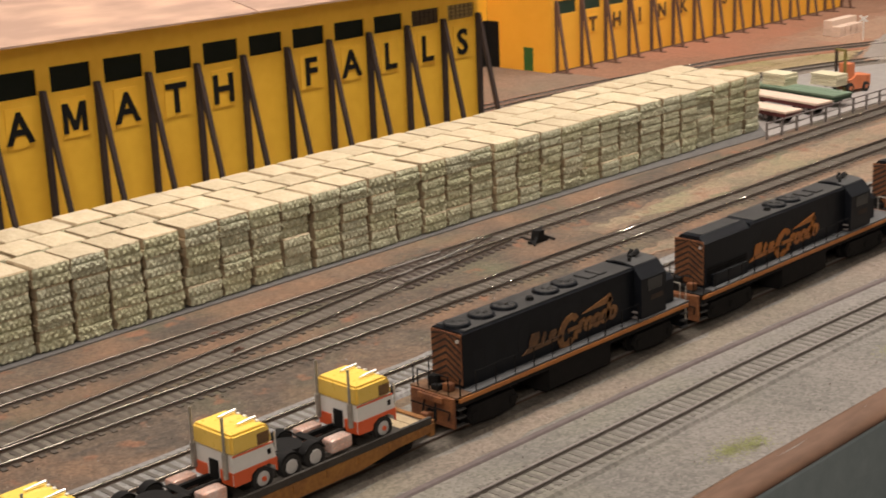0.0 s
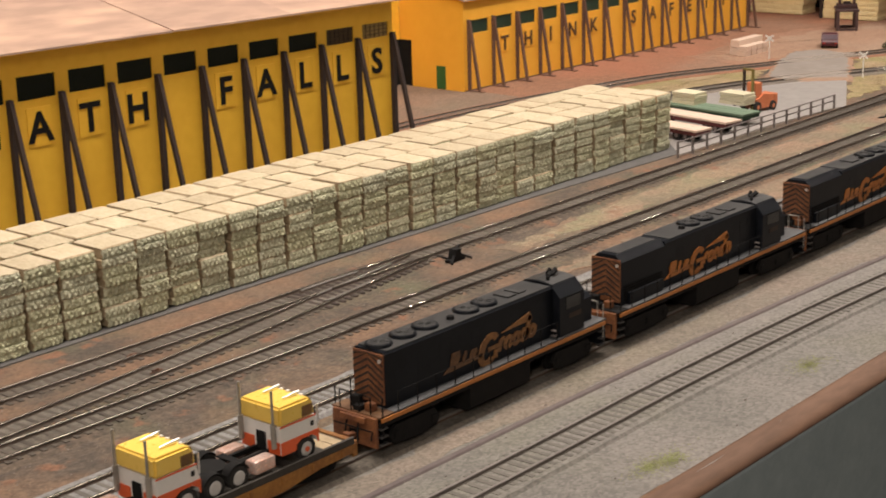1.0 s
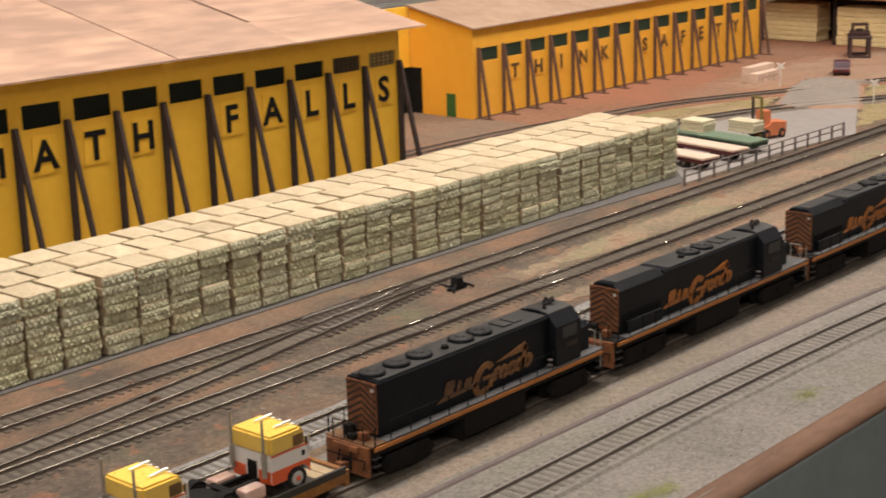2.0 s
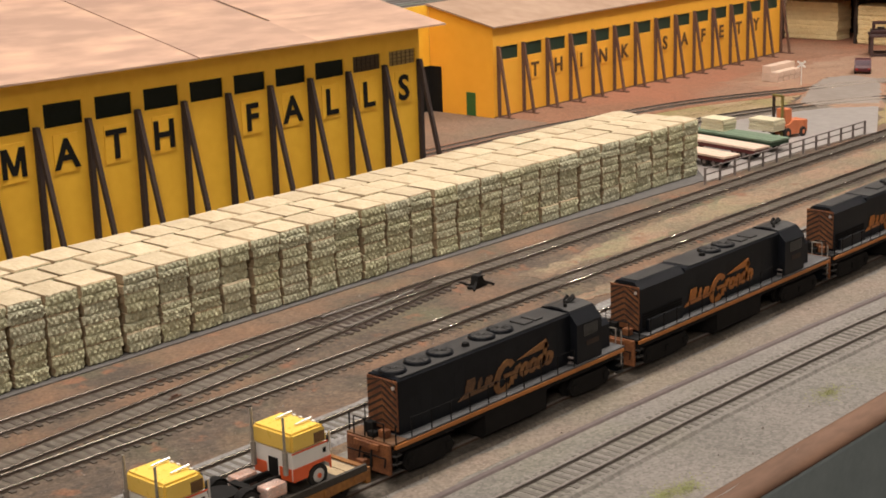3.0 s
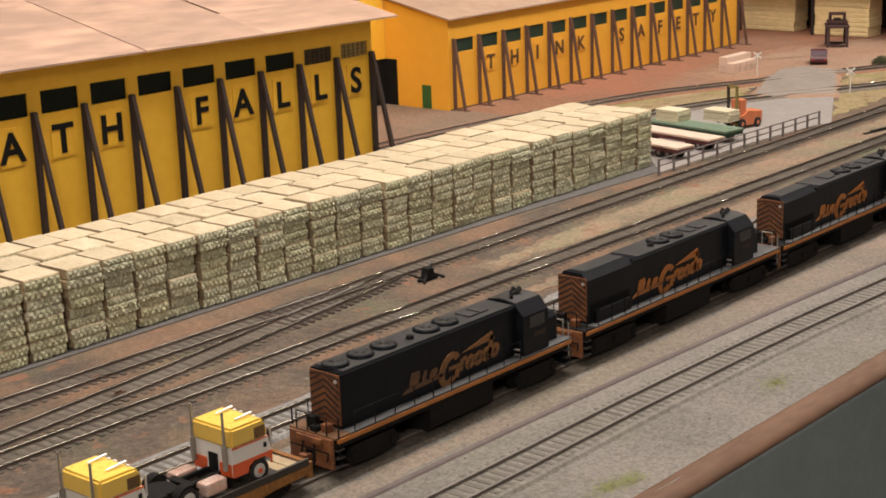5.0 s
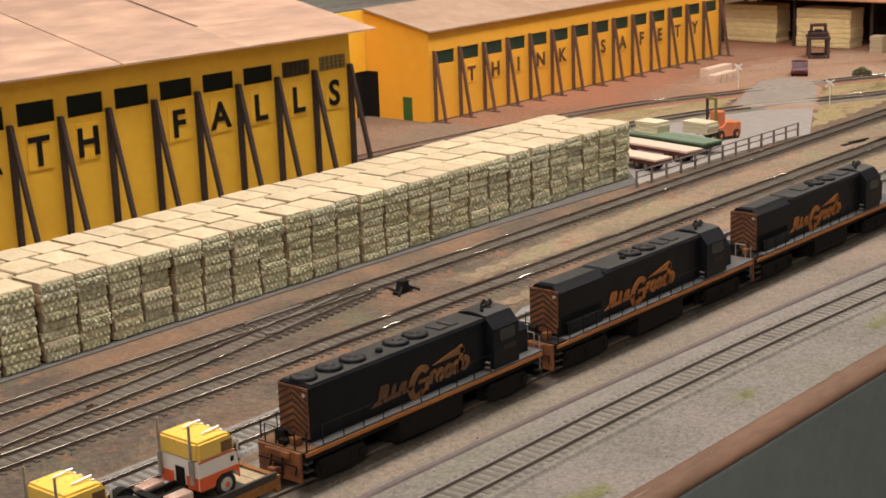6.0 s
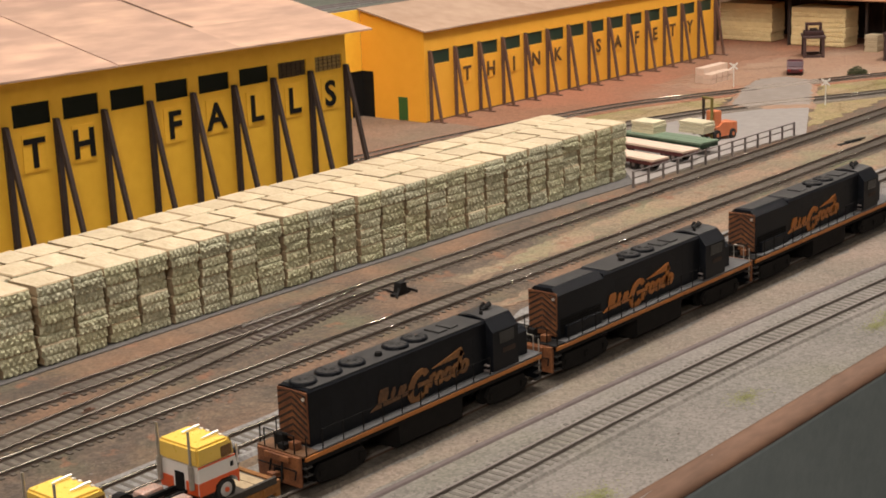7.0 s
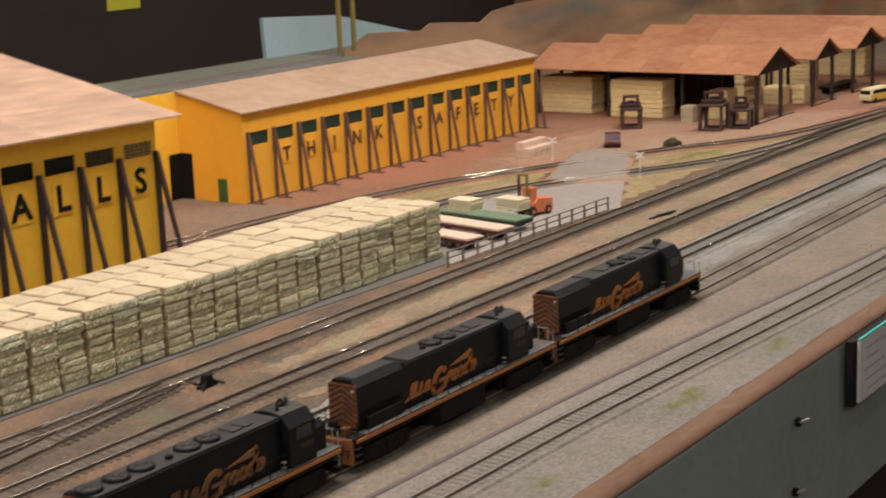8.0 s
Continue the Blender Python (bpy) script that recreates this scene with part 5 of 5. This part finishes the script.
# ---- the loading yard beyond the stack ----
def flat_trailer(label, x, y, rz, deckmat, sidemat, length, group="flat trailers at the loading pad", half=15.5):
    t = thing("flat_trailer", label, "trailer", x, y, 0.8, rz, group)
    w = 2 * half / 5
    for k in range(5):
        part("plank", box(B(), -half + k * w + 0.12, -half + (k + 1) * w - 0.12, 0, length, 11.2, 13.3 + 0.12 * (k % 2), 0.2), deckmat, t)
    part("chassis", box(B(), -half + 0.7, half - 0.7, 0.8, length - 0.8, 7.2, 11.15, 0.4), sidemat, t)
    for s in (-1, 1):
        for k, wy in enumerate((16, 28, length - 24)):
            bm = B()
            rod(bm, (s * (half - 5.5), wy, 5.2), (s * (half - 2), wy, 5.2), 5.2, 16)
            w = part("wheel", bm, TYRE, t)
            part("hub", rod(B(), (s * (half - 2.1), wy, 5.2), (s * (half - 1.7), wy, 5.2), 2.2, 10), GREYMETAL, w)
    return t


flat_trailer("flat trailer with a pale pink plank deck and maroon sides", 40, 118, -10, PALEWOOD, MAROON, 112, half=12.2)
flat_trailer("flat trailer with a pale pink plank deck and maroon sides", 92, 115, -10, PALEWOOD, MAROON, 116, half=12.2)
flat_trailer("green flat trailer loaded with lumber packs", 140, 122, -8, DECKGREEN, DARKGREEN, 112, half=15)
flat_trailer("low dark flat trailer parked between the shed posts", 1291, 242, -93, TIMBER, UNDERBLACK, 108, group="", half=11)


def small_pack(label, x, y, z, w, d, layers, rz=0, mat=None, cat="lumber pack", h=3.2, group=""):
    """A pack of lumber: layers of boards with stickers between them."""
    t = thing("lumber_pack", label, cat, x, y, z, rz, group)
    for k in range(layers):
        j = 0.35 * ((k * 7) % 3 - 1)
        part("board_layer", box(B(), -w / 2 + j, w / 2 + j, -d / 2 - j, d / 2 - j, k * h, k * h + h - 0.5, 0.2), mat or PALEBOARD, t)
    return t


small_pack("small pack of pale boards on the green trailer", 157, 208, 14.2, 22, 30, 4, -6)
small_pack("small pack of pale boards lifted on the forklift's forks", 193, 170, 11.5, 20, 33, 4, -6)
small_pack("white-wrapped lumber pack lying in the mill yard", 580, 382, 0.6, 62, 13, 2, 0, PALEWOOD, h=10.2)
for k in range(4):
    small_pack("short pale lumber pack in a row in the mill yard", 551 + 14.6 * k, 367.8, 0.6, 12.4, 13, 2, 0, PALEWOOD, h=6.8, group="short packs in the mill yard")

fork = thing("forklift", "orange forklift carrying a pack of boards on the pad", "forklift", 212, 160, 0.8, -13)
fork.matrix_world = fork.matrix_world @ Matrix.Diagonal((0.8, 0.95, 0.97, 1))
bm = B()
prism(bm, [(-8, 4), (-8, 15), (0, 16), (6, 20), (27, 18), (31, 8), (28, 4)], -9, 9, "y")
part("body", bm, FORKORANGE, fork)
part("counterweight", box(B(), 26, 34, -9.6, 9.6, 5, 18.5, 1.6), FORKORANGE, fork)
part("operator_cab", box(B(), -7, 6, -7, 7, 14, 33, 1.2), FORKORANGE, fork)
part("cab_window", box(B(), -6.3, -5.8, -5.6, 5.6, 22, 31.5, 0.2), CARGLASS, fork)
for s in (-1, 1):
    part("mast_rail", box(B(), -14, -11, s * 6.5 - 1.3, s * 6.5 + 1.3, 2, 49, 0.3), OLIVE if s < 0 else TIMBER, fork, "dark olive mast rail")
    part("fork", box(B(), -34, -12, s * 5 - 1.2, s * 5 + 1.2, 9.2, 10.6, 0.2), UNDERBLACK, fork)
    for wx, r in ((-6, 6.2), (24, 5.6)):
        bm = B()
        rod(bm, (wx, s * 7.6, r), (wx, s * 11, r), r, 16)
        w = part("wheel", bm, TYRE, fork)
        part("hub", rod(B(), (wx, s * 10.9, r), (wx, s * 11.3, r), 2.4, 10), FORKORANGE, w)
part("mast_top", box(B(), -14, -11, -8, 8, 47, 49.5, 0.3), OLIVE, fork)
part("mast_bottom", box(B(), -14, -11, -8, 8, 8, 11, 0.3), UNDERBLACK, fork)

fence = thing("fence", "low grey steel railing along the loading pad", "fence", -33, 102.5, 0, -1.3)
for k in range(13):
    x = k * 25.4
    part("post", box(B(), x - 0.95, x + 0.95, -0.95, 0.95, -0.2, 16.2, 0.2), GREYMETAL, fence)
    if k < 12:
        for zz in (9.4, 15.4):
            part("rail", box(B(), x + 0.97, x + 24.43, -0.6, 0.6, zz - 0.55, zz + 0.55, 0.2), GREYMETAL, fence)


def crossbuck(x, y, rz):
    t = thing("crossing_sign", "white crossbuck sign on a thin post beside the road", "sign", x, y, 0.3, rz, "crossbuck signs")
    part("post", rod(B(), (0, 0, 0), (0, 0, 30), 0.7, 8), WHITE, t)
    for s in (-1, 1):
        bm = B()
        beam(bm, (-5 * s, -1.0, 23.5), (5 * s, -1.0, 31.5), 1.9, 0.6)
        part("blade", bm, WHITE, t)
    return t


crossbuck(543, 327, -60)
crossbuck(472, 160, -60)


def clump(name, label, x, y, r, h, n, mat, seed, cat="bush"):
    """A bush of many small leaf blades round a short stem."""
    rnd = random.Random(seed)
    t = thing(name, label, cat, x, y, 0.3)
    part("stem", rod(B(), (0, 0, 0), (0, 0, h * 0.5), r * 0.08, 6, r * 0.04), BROWNTIMBER, t)
    bm = B()
    for _ in range(n):
        a, q = rnd.uniform(0, 6.283), rnd.random() ** 0.5
        c = Vector((r * q * math.cos(a), r * q * math.sin(a), h * (0.12 + 0.85 * rnd.random() * (1 - 0.6 * q * q))))
        d = Vector((rnd.uniform(-1, 1), rnd.uniform(-1, 1), rnd.uniform(-0.4, 1))).normalized() * rnd.uniform(0.8, 1.8)
        e = d.orthogonal().normalized() * rnd.uniform(0.4, 0.9)
        bm.faces.new([bm.verts.new(c - d), bm.verts.new(c + e), bm.verts.new(c + d), bm.verts.new(c - e)])
    part("leaves", bm, mat, t)
    return t


clump("bush", "small dark green bush beside the yard siding", 704, 231, 13, 13, 900, GREENS, 3)
clump("bush", "small green bush behind the lumber stack", 132, 292, 10, 9, 220, GREENS, 4)
clump("bush", "small green bush in the grass strip", 205, 322, 7, 5, 120, GREENS, 5)

car = thing("car", "dark plum small car parked in the yard, seen from behind", "car", 682, 312, 0.3, 28)
car.matrix_world = car.matrix_world @ Matrix.Diagonal((0.95, 1.14, 0.88, 1))
bm = B()
prism(bm, [(-22, 4), (-23, 10), (-21, 12.6), (-18, 13.2), (-14, 21.5), (4, 22), (11, 14), (22, 12), (23.5, 7), (23, 4)], -9.5, 9.5, "y")
bmesh.ops.bevel(bm, geom=[e for e in bm.edges], offset=0.8, segments=2, affect="EDGES")
part("body", bm, CARPAINT, car)
for nm, pts in (("rear_window", [(-17.6, 14.2), (-14.4, 20.6), (-14.1, 20.4), (-17.2, 14)]), ("windscreen", [(10.4, 14.8), (4.6, 21.2), (5.0, 21.3), (10.8, 14.8)])):
    part(nm, prism(B(), [(a - 0.9 if nm == "rear_window" else a + 0.5, b) for a, b in pts], -7.6, 7.6, "y"), REFLECTGLASS, car)
for s in (-1, 1):
    part("tail_light", box(B(), -23.6, -22.6, s * 7 - 1.6, s * 7 + 1.6, 7.4, 9.4, 0.3), LAMPRED, car)
    part("side_window", box(B(), -12, 4, s * 9.4 - 0.3, s * 9.4 + 0.3, 14.6, 20.2, 0.4), REFLECTGLASS, car)
    for wx in (-14, 14):
        bm = B()
        rod(bm, (wx, s * 7.2, 3.7), (wx, s * 9.7, 3.7), 3.7, 14)
        part("wheel", bm, TYRE, car)

van = thing("van", "cream and yellow van parked beside the lumber sheds", "van", 1232, 132, 0.3, -14)
bm = B()
prism(bm, [(-30, 4), (-31, 12), (-27, 23), (26, 24), (30, 21), (30, 4)], -11, 11, "y")
bmesh.ops.bevel(bm, geom=[e for e in bm.edges], offset=1.5, segments=2, affect="EDGES")
part("body", bm, VANCREAM, van)
for s in (-1, 1):
    part("lower_panel", box(B(), -29.5, 29, s * 11.1 - 0.2, s * 11.1 + 0.2, 5.6, 14.0), CABYELLOW, van)
    part("side_window", box(B(), -24, 20, s * 11.05 - 0.2, s * 11.05 + 0.2, 15.5, 21, 0.3), CARGLASS, van)
    for wx in (-18, 18):
        bm = B()
        rod(bm, (wx, s * 8.4, 4.6), (wx, s * 11.3, 4.6), 4.6, 14)
        part("wheel", bm, TYRE, van)
part("windscreen", box(B(), -30.6, -29.2, -9, 9, 14.5, 20.5, 0.3), CARGLASS, van)


# ---- the lumber sheds in the distance ----
def shed(x0, x1, y0, y1, ze, zr, label, step, king=0, corner=None):
    t = thing("lumber_shed", label, "shed", (x0 + x1) / 2, y0, 0, group="open lumber sheds")
    h, d = (x1 - x0) / 2, y1 - y0
    for s in (-1, 1):
        n = 6
        for k in range(n):
            a, b = d * k / n - (6 if k == 0 else 0), d * (k + 1) / n + (6 if k == n - 1 else 0)
            bm = B()
            prism(bm, [(s * (h + 7), ze - 3), (0, zr), (0, zr + 1.5), (s * (h + 7), ze - 1.5)], a + 0.2, b - 0.2, "y")
            part("roof_panel", bm, ROOFRED, t)
        for k in range(1, step + 1):
            part("post", box(B(), s * (h - 16) - 2.2, s * (h - 16) + 2.2, d * k / step - 2.2, d * k / step + 2.2, 0, ze, 0.3), TIMBER, t)
        part("eave_beam", box(B(), s * (h - 16) - 2, s * (h - 16) + 2, 0, d, ze - 5, ze - 0.4, 0.2), TIMBER, t)
    for yy in (0, d):
        bm = B()
        prism(bm, [(-h - 3, ze - 4), (h + 3, ze - 4), (0, zr - 1.2)], yy - 1, yy + 1, "y")
        part("gable", bm, TIMBER, t)
        bm = B()
        beam(bm, (king, yy, 0), (king, yy, ze + 6), 5, 5)
        part("king_post", bm, TIMBER, t)
    for x in corner or (16 - h, h - 16):
        part("corner_post", box(B(), x - 2.6, x + 2.6, -2.6, 2.6, 0, ze - 4.2, 0.3), TIMBER, t)
    part("sill_beam", box(B(), (corner or (16 - h,))[0], h - 6, -1.4, 1.4, 0, 1.7, 0.2), TIMBER, t)
    return t


first_shed = shed(930, 1078, 206, 590, 77, 108, "open lumber shed with a red-brown roof on dark posts", 3, 16, (-74,))
# dark backing added to imitate the shed's dim interior behind the piles
for k in range(14):
    part("rear_board", box(B(), 59.6, 61.2, 96 + k * 20.4, 115.6 + k * 20.4, 0, 71 + 0.8 * (k % 3)), TIMBER, first_shed)
shed(1150, 1252, 204, 600, 77, 104, "open lumber shed with a red-brown roof and dark gable", 5, 26, (-57,))
shed(1326, 1455, 204, 610, 77, 104, "open lumber shed with a patchy red-brown roof", 5, 26, (-68,))
shed(1530, 1660, 204, 620, 78, 106, "open lumber shed with a faded red-brown roof", 5)

srnd = random.Random(8)
# each pile: centre x, near y, length along y, width along x, packs high
for q, (sx, y0, long_, wide_, high, lab) in enumerate(((983, 502, 91, 44, 4, "long pack of pale yellow lumber piled under the open shed"), (967, 368, 91, 44, 4, "long pack of pale yellow lumber piled under the open shed"),
                             (985, 270, 30, 40, 3, "pack of pale lumber in the shed's shade"), (985, 226, 26, 34, 1, "pack of pale lumber at the shed's gable end"),
                             (1157, 254, 33, 30, 2, "small pack of pale lumber under the second shed"), (1176, 226, 21, 26, 2, "small pack of pale lumber under the second shed"), (1185, 330, 91, 44, 3, "pack of pale lumber under the second shed"),
                             (1370, 290, 91, 44, 4, "pack of pale lumber under a red-brown roof"), (1580, 270, 91, 44, 4, "pack of pale lumber under a faded red-brown roof"))):
    me = bundle_mesh(20 + q, wide=long_, deep=wide_, high=14.2, layers=2, cols=int(long_ / 4))
    me.materials.clear()
    # the packs' y sides take the darker brown to paint their shade
    for m in (PACKPALE, PACKPALE, WOODSIDE):
        me.materials.append(m)
    for k in range(high):
        ob = new("lumber_pack", me)
        ob.matrix_world = pose((sx + srnd.uniform(-1, 1)) * U, (y0 + long_ / 2 + srnd.uniform(-0.6, 0.6)) * U, (0.35 + k * 14.7) * U, 0, 0, -90 + srnd.uniform(-0.6, 0.6))
        tagged(ob, lab, "lumber pack", "lumber packs under the sheds")
small_pack("small square pile of pale lumber in front of the shed", 930, 314, 0.3, 22, 20, 8, 0, WOODTOP)


def work_table(label, x, y, rz, w, d, h, machine):
    """A stout table with a saw: a low motor box under an open yoke."""
    t = thing("saw_table", label, "work table", x, y, 0.3, rz, "work tables in the yard")
    part("top", box(B(), -w / 2, w / 2, -d / 2, d / 2, h, h + 3.4, 0.4), REDTIMBER, t)
    for a in (-1, 1):
        for b in (-1, 1):
            part("leg", box(B(), a * (w / 2 - 3.4) - 2.2, a * (w / 2 - 3.4) + 2.2, b * (d / 2 - 3.4) - 2.2, b * (d / 2 - 3.4) + 2.2, 0, h, 0.3), REDTIMBER, t)
        part("stretcher", box(B(), a * (w / 2 - 3.4) - 1.6, a * (w / 2 - 3.4) + 1.6, -d / 2 + 6.2, d / 2 - 6.2, 0.4, 3.6, 0.2), REDTIMBER, t)
    m = part("machine", box(B(), -machine / 2, machine / 2, -machine * 0.6, machine * 0.6, h + 3.4, h + 9.5, 1.2), MACHINE, t, "dark red machine housing")
    for a in (-1, 1):
        part("yoke_post", box(B(), -machine / 3, machine / 3, a * machine * 0.42 - 1.8, a * machine * 0.42 + 1.8, h + 9.5, h + 17.6, 0.6), MACHINE, m)
    part("yoke_bar", box(B(), -machine / 3, machine / 3, -machine * 0.42 - 1.8, machine * 0.42 + 1.8, h + 17.6, h + 20.4, 0.6), MACHINE, m)
    part("blade_case", box(B(), -machine / 4, machine / 4, -machine * 0.22, machine * 0.22, h + 9.5, h + 12.4, 0.6), TIMBER, m)
    return t


work_table("tall dark wooden work table with a red machine on it", 848, 371, 31, 46, 33, 28, 24)
work_table("dark wooden work table with machinery in the yard", 868, 246, 12, 46, 38, 36, 26)
work_table("lower dark wooden work table beside the shed", 895, 215, 12, 34, 34, 26, 16)

# ---- backdrop behind the yard ----
bm = B()
prism(bm, [(-500, 640), (640, 640), (660, 853), (1000, 853), (1000, 872), (-500, 872)], 0, 119, "z")
solid("raised_shelf", bm, SHELFGREY, "raised grey-green shelf carrying the upper track", "shelf", "structure")
shelf_track = thing("track_9", "upper track on the raised shelf behind the mill", "railway track", 0, 0, 0, kind="structure")
for yy in (672, 690, 735, 753):
    part("rail", box(B(), -480, 640, yy - 1, yy + 1, 119, 122.5), GREYMETAL, shelf_track)
for yc in (681, 744):
    part("ballast_bed", box(B(), -480, 640, yc - 17, yc + 17, 119, 120.6, 0.3), COLDBALLAST, shelf_track)
bm = B()
prism(bm, [(770, 0), (770, 112), (800, 124), (838, 136), (900, 133), (986, 127), (1014, 138), (1090, 133), (1172, 126), (1214, 143), (1300, 150), (1420, 152), (1600, 190), (1900, 230), (2400, 300), (3200, 380), (3200, 0)], 846, 850, "y")
solid("backdrop", bm, BACKHILL, "brown painted hills of the backdrop", "backdrop", "structure")
bm = B()
prism(bm, [(2302, -290), (2306, -290), (2306, 1480), (2302, 1480)], 0, 420, "z")
solid("backdrop_end", bm, BACKHILL, "brown painted end of the backdrop", "backdrop", "structure")
bm = B()
prism(bm, [(596, 119), (594, 181), (772, 171), (972, 128), (972, 119)], 862, 869, "y")
solid("cardboard_box", bm, BLUEBOX, "pale blue box resting on the raised shelf", "box")
for k, xx in enumerate((700, 736)):
    bm = B()
    rod(bm, (xx, 800, 119), (xx, 800, 330), 4, 10)
    solid("signal_pole", bm, OLIVE, "olive green pole standing on the raised shelf", "pole", group="olive poles")
bm = B()
box(bm, 880, 966, 1496.5, 1499.5, 166, 270)
solid("paper_notice", bm, LIME, "yellow-green paper on the dark wall", "notice")

# ---- trackside and fascia details ----
stand = thing("switch_stand", "black switch stand with lever beside the siding", "switch stand", -428, 48, 0)
part("base", box(B(), -9, 9, -2.5, 2.5, 0.2, 2.2, 0.3), UNDERBLACK, stand)
part("housing", prism(B(), [(-4.5, 2.0), (4.5, 2.0), (2.6, 9.5), (-2.6, 9.5)], -3.4, 3.4, "y"), UNDERBLACK, stand)
for q, (ax, ay, az) in enumerate(((13, 7, 8.6), (11, -7, 1.0), (-11, -6, 1.0))):
    bm = B()
    beam(bm, (0, 0, 6.5), (ax, ay, az), 1.7, 1.5)
    part("lever" if q == 0 else "strut", bm, UNDERBLACK, stand)
bm = B()
beam(bm, (-2, 3, 1.4), (-3, 22, 1.6), 1.2, 1.0)
part("throw_rod", bm, UNDERBLACK, stand)
for px_, py_, w_, d_, rz_, lab in ((270, 27, 46, 2.2, -10, "dark flat scrap plate lying between tracks"), (-422, -119, 30, 4.6, -18, "dark rusty plate lying beside the track")):
    bm = B()
    box(bm, -w_ / 2, w_ / 3, -d_, d_, 0, 1.2, 0.3)
    box(bm, -w_ / 5, w_ / 2, -d_ * 0.6, d_ * 1.3, 1.15, 2.2, 0.3)
    solid("scrap_plate", bm, UNDERBLACK, lab, "scrap metal", x=px_, y=py_, z=0.3, rz=rz_)

for jx, jy, jw, jd, rz_ in ((-716, 68, 9, 2.2, -25), (-726, 34.5, 10, 1.2, 8)):
    bm = B()
    box(bm, -jw / 2, jw / 2, -jd, jd, 1.9, 3.0, 0.4)
    box(bm, -jw / 3, jw / 5, -jd * 0.6, jd * 0.5, 2.9, 4.3, 0.4)
    solid("point_lever", bm, RUSTPLATE, "small dark point mechanism lying across a rail", "point mechanism", x=jx, y=jy, rz=rz_, group="point mechanisms")

board = thing("notice_board", "acrylic notice board with printed sheet on the fascia", "notice board", -92, -317, 0)
part("backing", box(B(), -12, 190, -7, -0.5, -55, -2, 0.6), UNDERBLACK, board)
part("sheet", box(B(), -4, 188, -9.2, -7.05, -53, -3, 0.2), BOARD, board, "pale printed sheet")
part("top_edge", box(B(), -4, 188, -9.2, -7.05, -2.95, -1.6, 0.2), TEAL, board, "teal acrylic edge")
rb = random.Random(12)
for k in range(5):
    part("text_bar", box(B(), 6 + rb.uniform(0, 10), 30 + rb.uniform(0, 60), -9.32, -9.22, -13 - k * 8.5, -11.4 - k * 8.5), HUBGREY, board)
for xx, zz in ((-198, -39), (-202, -92)):
    s_ = thing("fascia_knob", "small bright metal knob on the fascia", "knob", xx, -316, zz, group="knobs on the fascia")
    part("collar", rod(B(), (0, 0, 0), (0, -3, 0), 3.4, 14), UNDERBLACK, s_)
    part("toggle", rod(B(), (0, -3, 0), (2, -9, 3), 1.0, 10, 1.4), SILVER, s_)

# Grass tufts and loose stones, countless and small.
def tufts(name, label, spots, seed, mat, blades=160, spread=16, tall=4.0, lean=1.4):
    rnd = random.Random(seed)
    bm = B()
    for x, y in spots:
        for _ in range(blades):
            a, q = rnd.uniform(0, 6.283), abs(rnd.gauss(0, 0.5))
            c = Vector((x + spread * 1.6 * q * math.cos(a), max(-297, y + spread * 0.8 * q * math.sin(a)), 0.2))
            d = Vector((rnd.uniform(-1, 1), rnd.uniform(-1, 1), 0)) * 0.5
            tip = c + Vector((rnd.uniform(-lean, lean), rnd.uniform(-lean, lean), rnd.uniform(0.4, 1) * tall))
            bm.faces.new([bm.verts.new(c - d), bm.verts.new(c + d), bm.verts.new(tip)])
    solid(name, bm, mat, label, "grass", "stuff")


tufts("grass_tuft", "sparse pale green turf near the wooden edge", [(-664, -280), (-650, -284), (-310, -274), (-290, -278), (-278, -270), (-150, -280), (-130, -274), (66, -276), (-480, -272)], 2, SOFTGREEN, 900, 13, 0.5, 2.0)
tufts("dry_grass", "dry yellow grass beside the level crossing", [(440 + 22 * k, 124 + 6 * (k % 4) + 5 * k) for k in range(14)] + [(500 + 20 * k, 200 - 4 * k) for k in range(16)] + [(20 + 26 * k, 345 - 4 * (k % 3) - 2 * k) for k in range(16)], 3, GRASS, 260, 18, 1.0, 2.0)
rnd = random.Random(11)
bm = B()
for _ in range(3500):
    x, y = rnd.uniform(-950, 700), rnd.uniform(-290, 104)
    s = rnd.choice((0.35, 0.45, 0.6, 0.6, 0.9)) * rnd.uniform(0.7, 1.3)
    pts = [Vector((rnd.uniform(-1, 1), rnd.uniform(-1, 1), rnd.uniform(-0.2, 0.3))) for _ in range(4)]
    vs = [bm.verts.new(Vector((x, y, 0.5)) + p * s * 1.1) for p in pts] + [bm.verts.new(Vector((x, y, 0.5 + s)))]
    for f in ((0, 1, 4), (1, 2, 4), (2, 3, 4), (3, 0, 4)):
        bm.faces.new([vs[i] for i in f])
bmesh.ops.recalc_face_normals(bm, faces=bm.faces)
for f in bm.faces:
    if f.normal.z < 0:
        f.normal_flip()
solid("loose_stones", bm, ASPHALT, "small loose stones scattered over the ground", "gravel", "stuff")
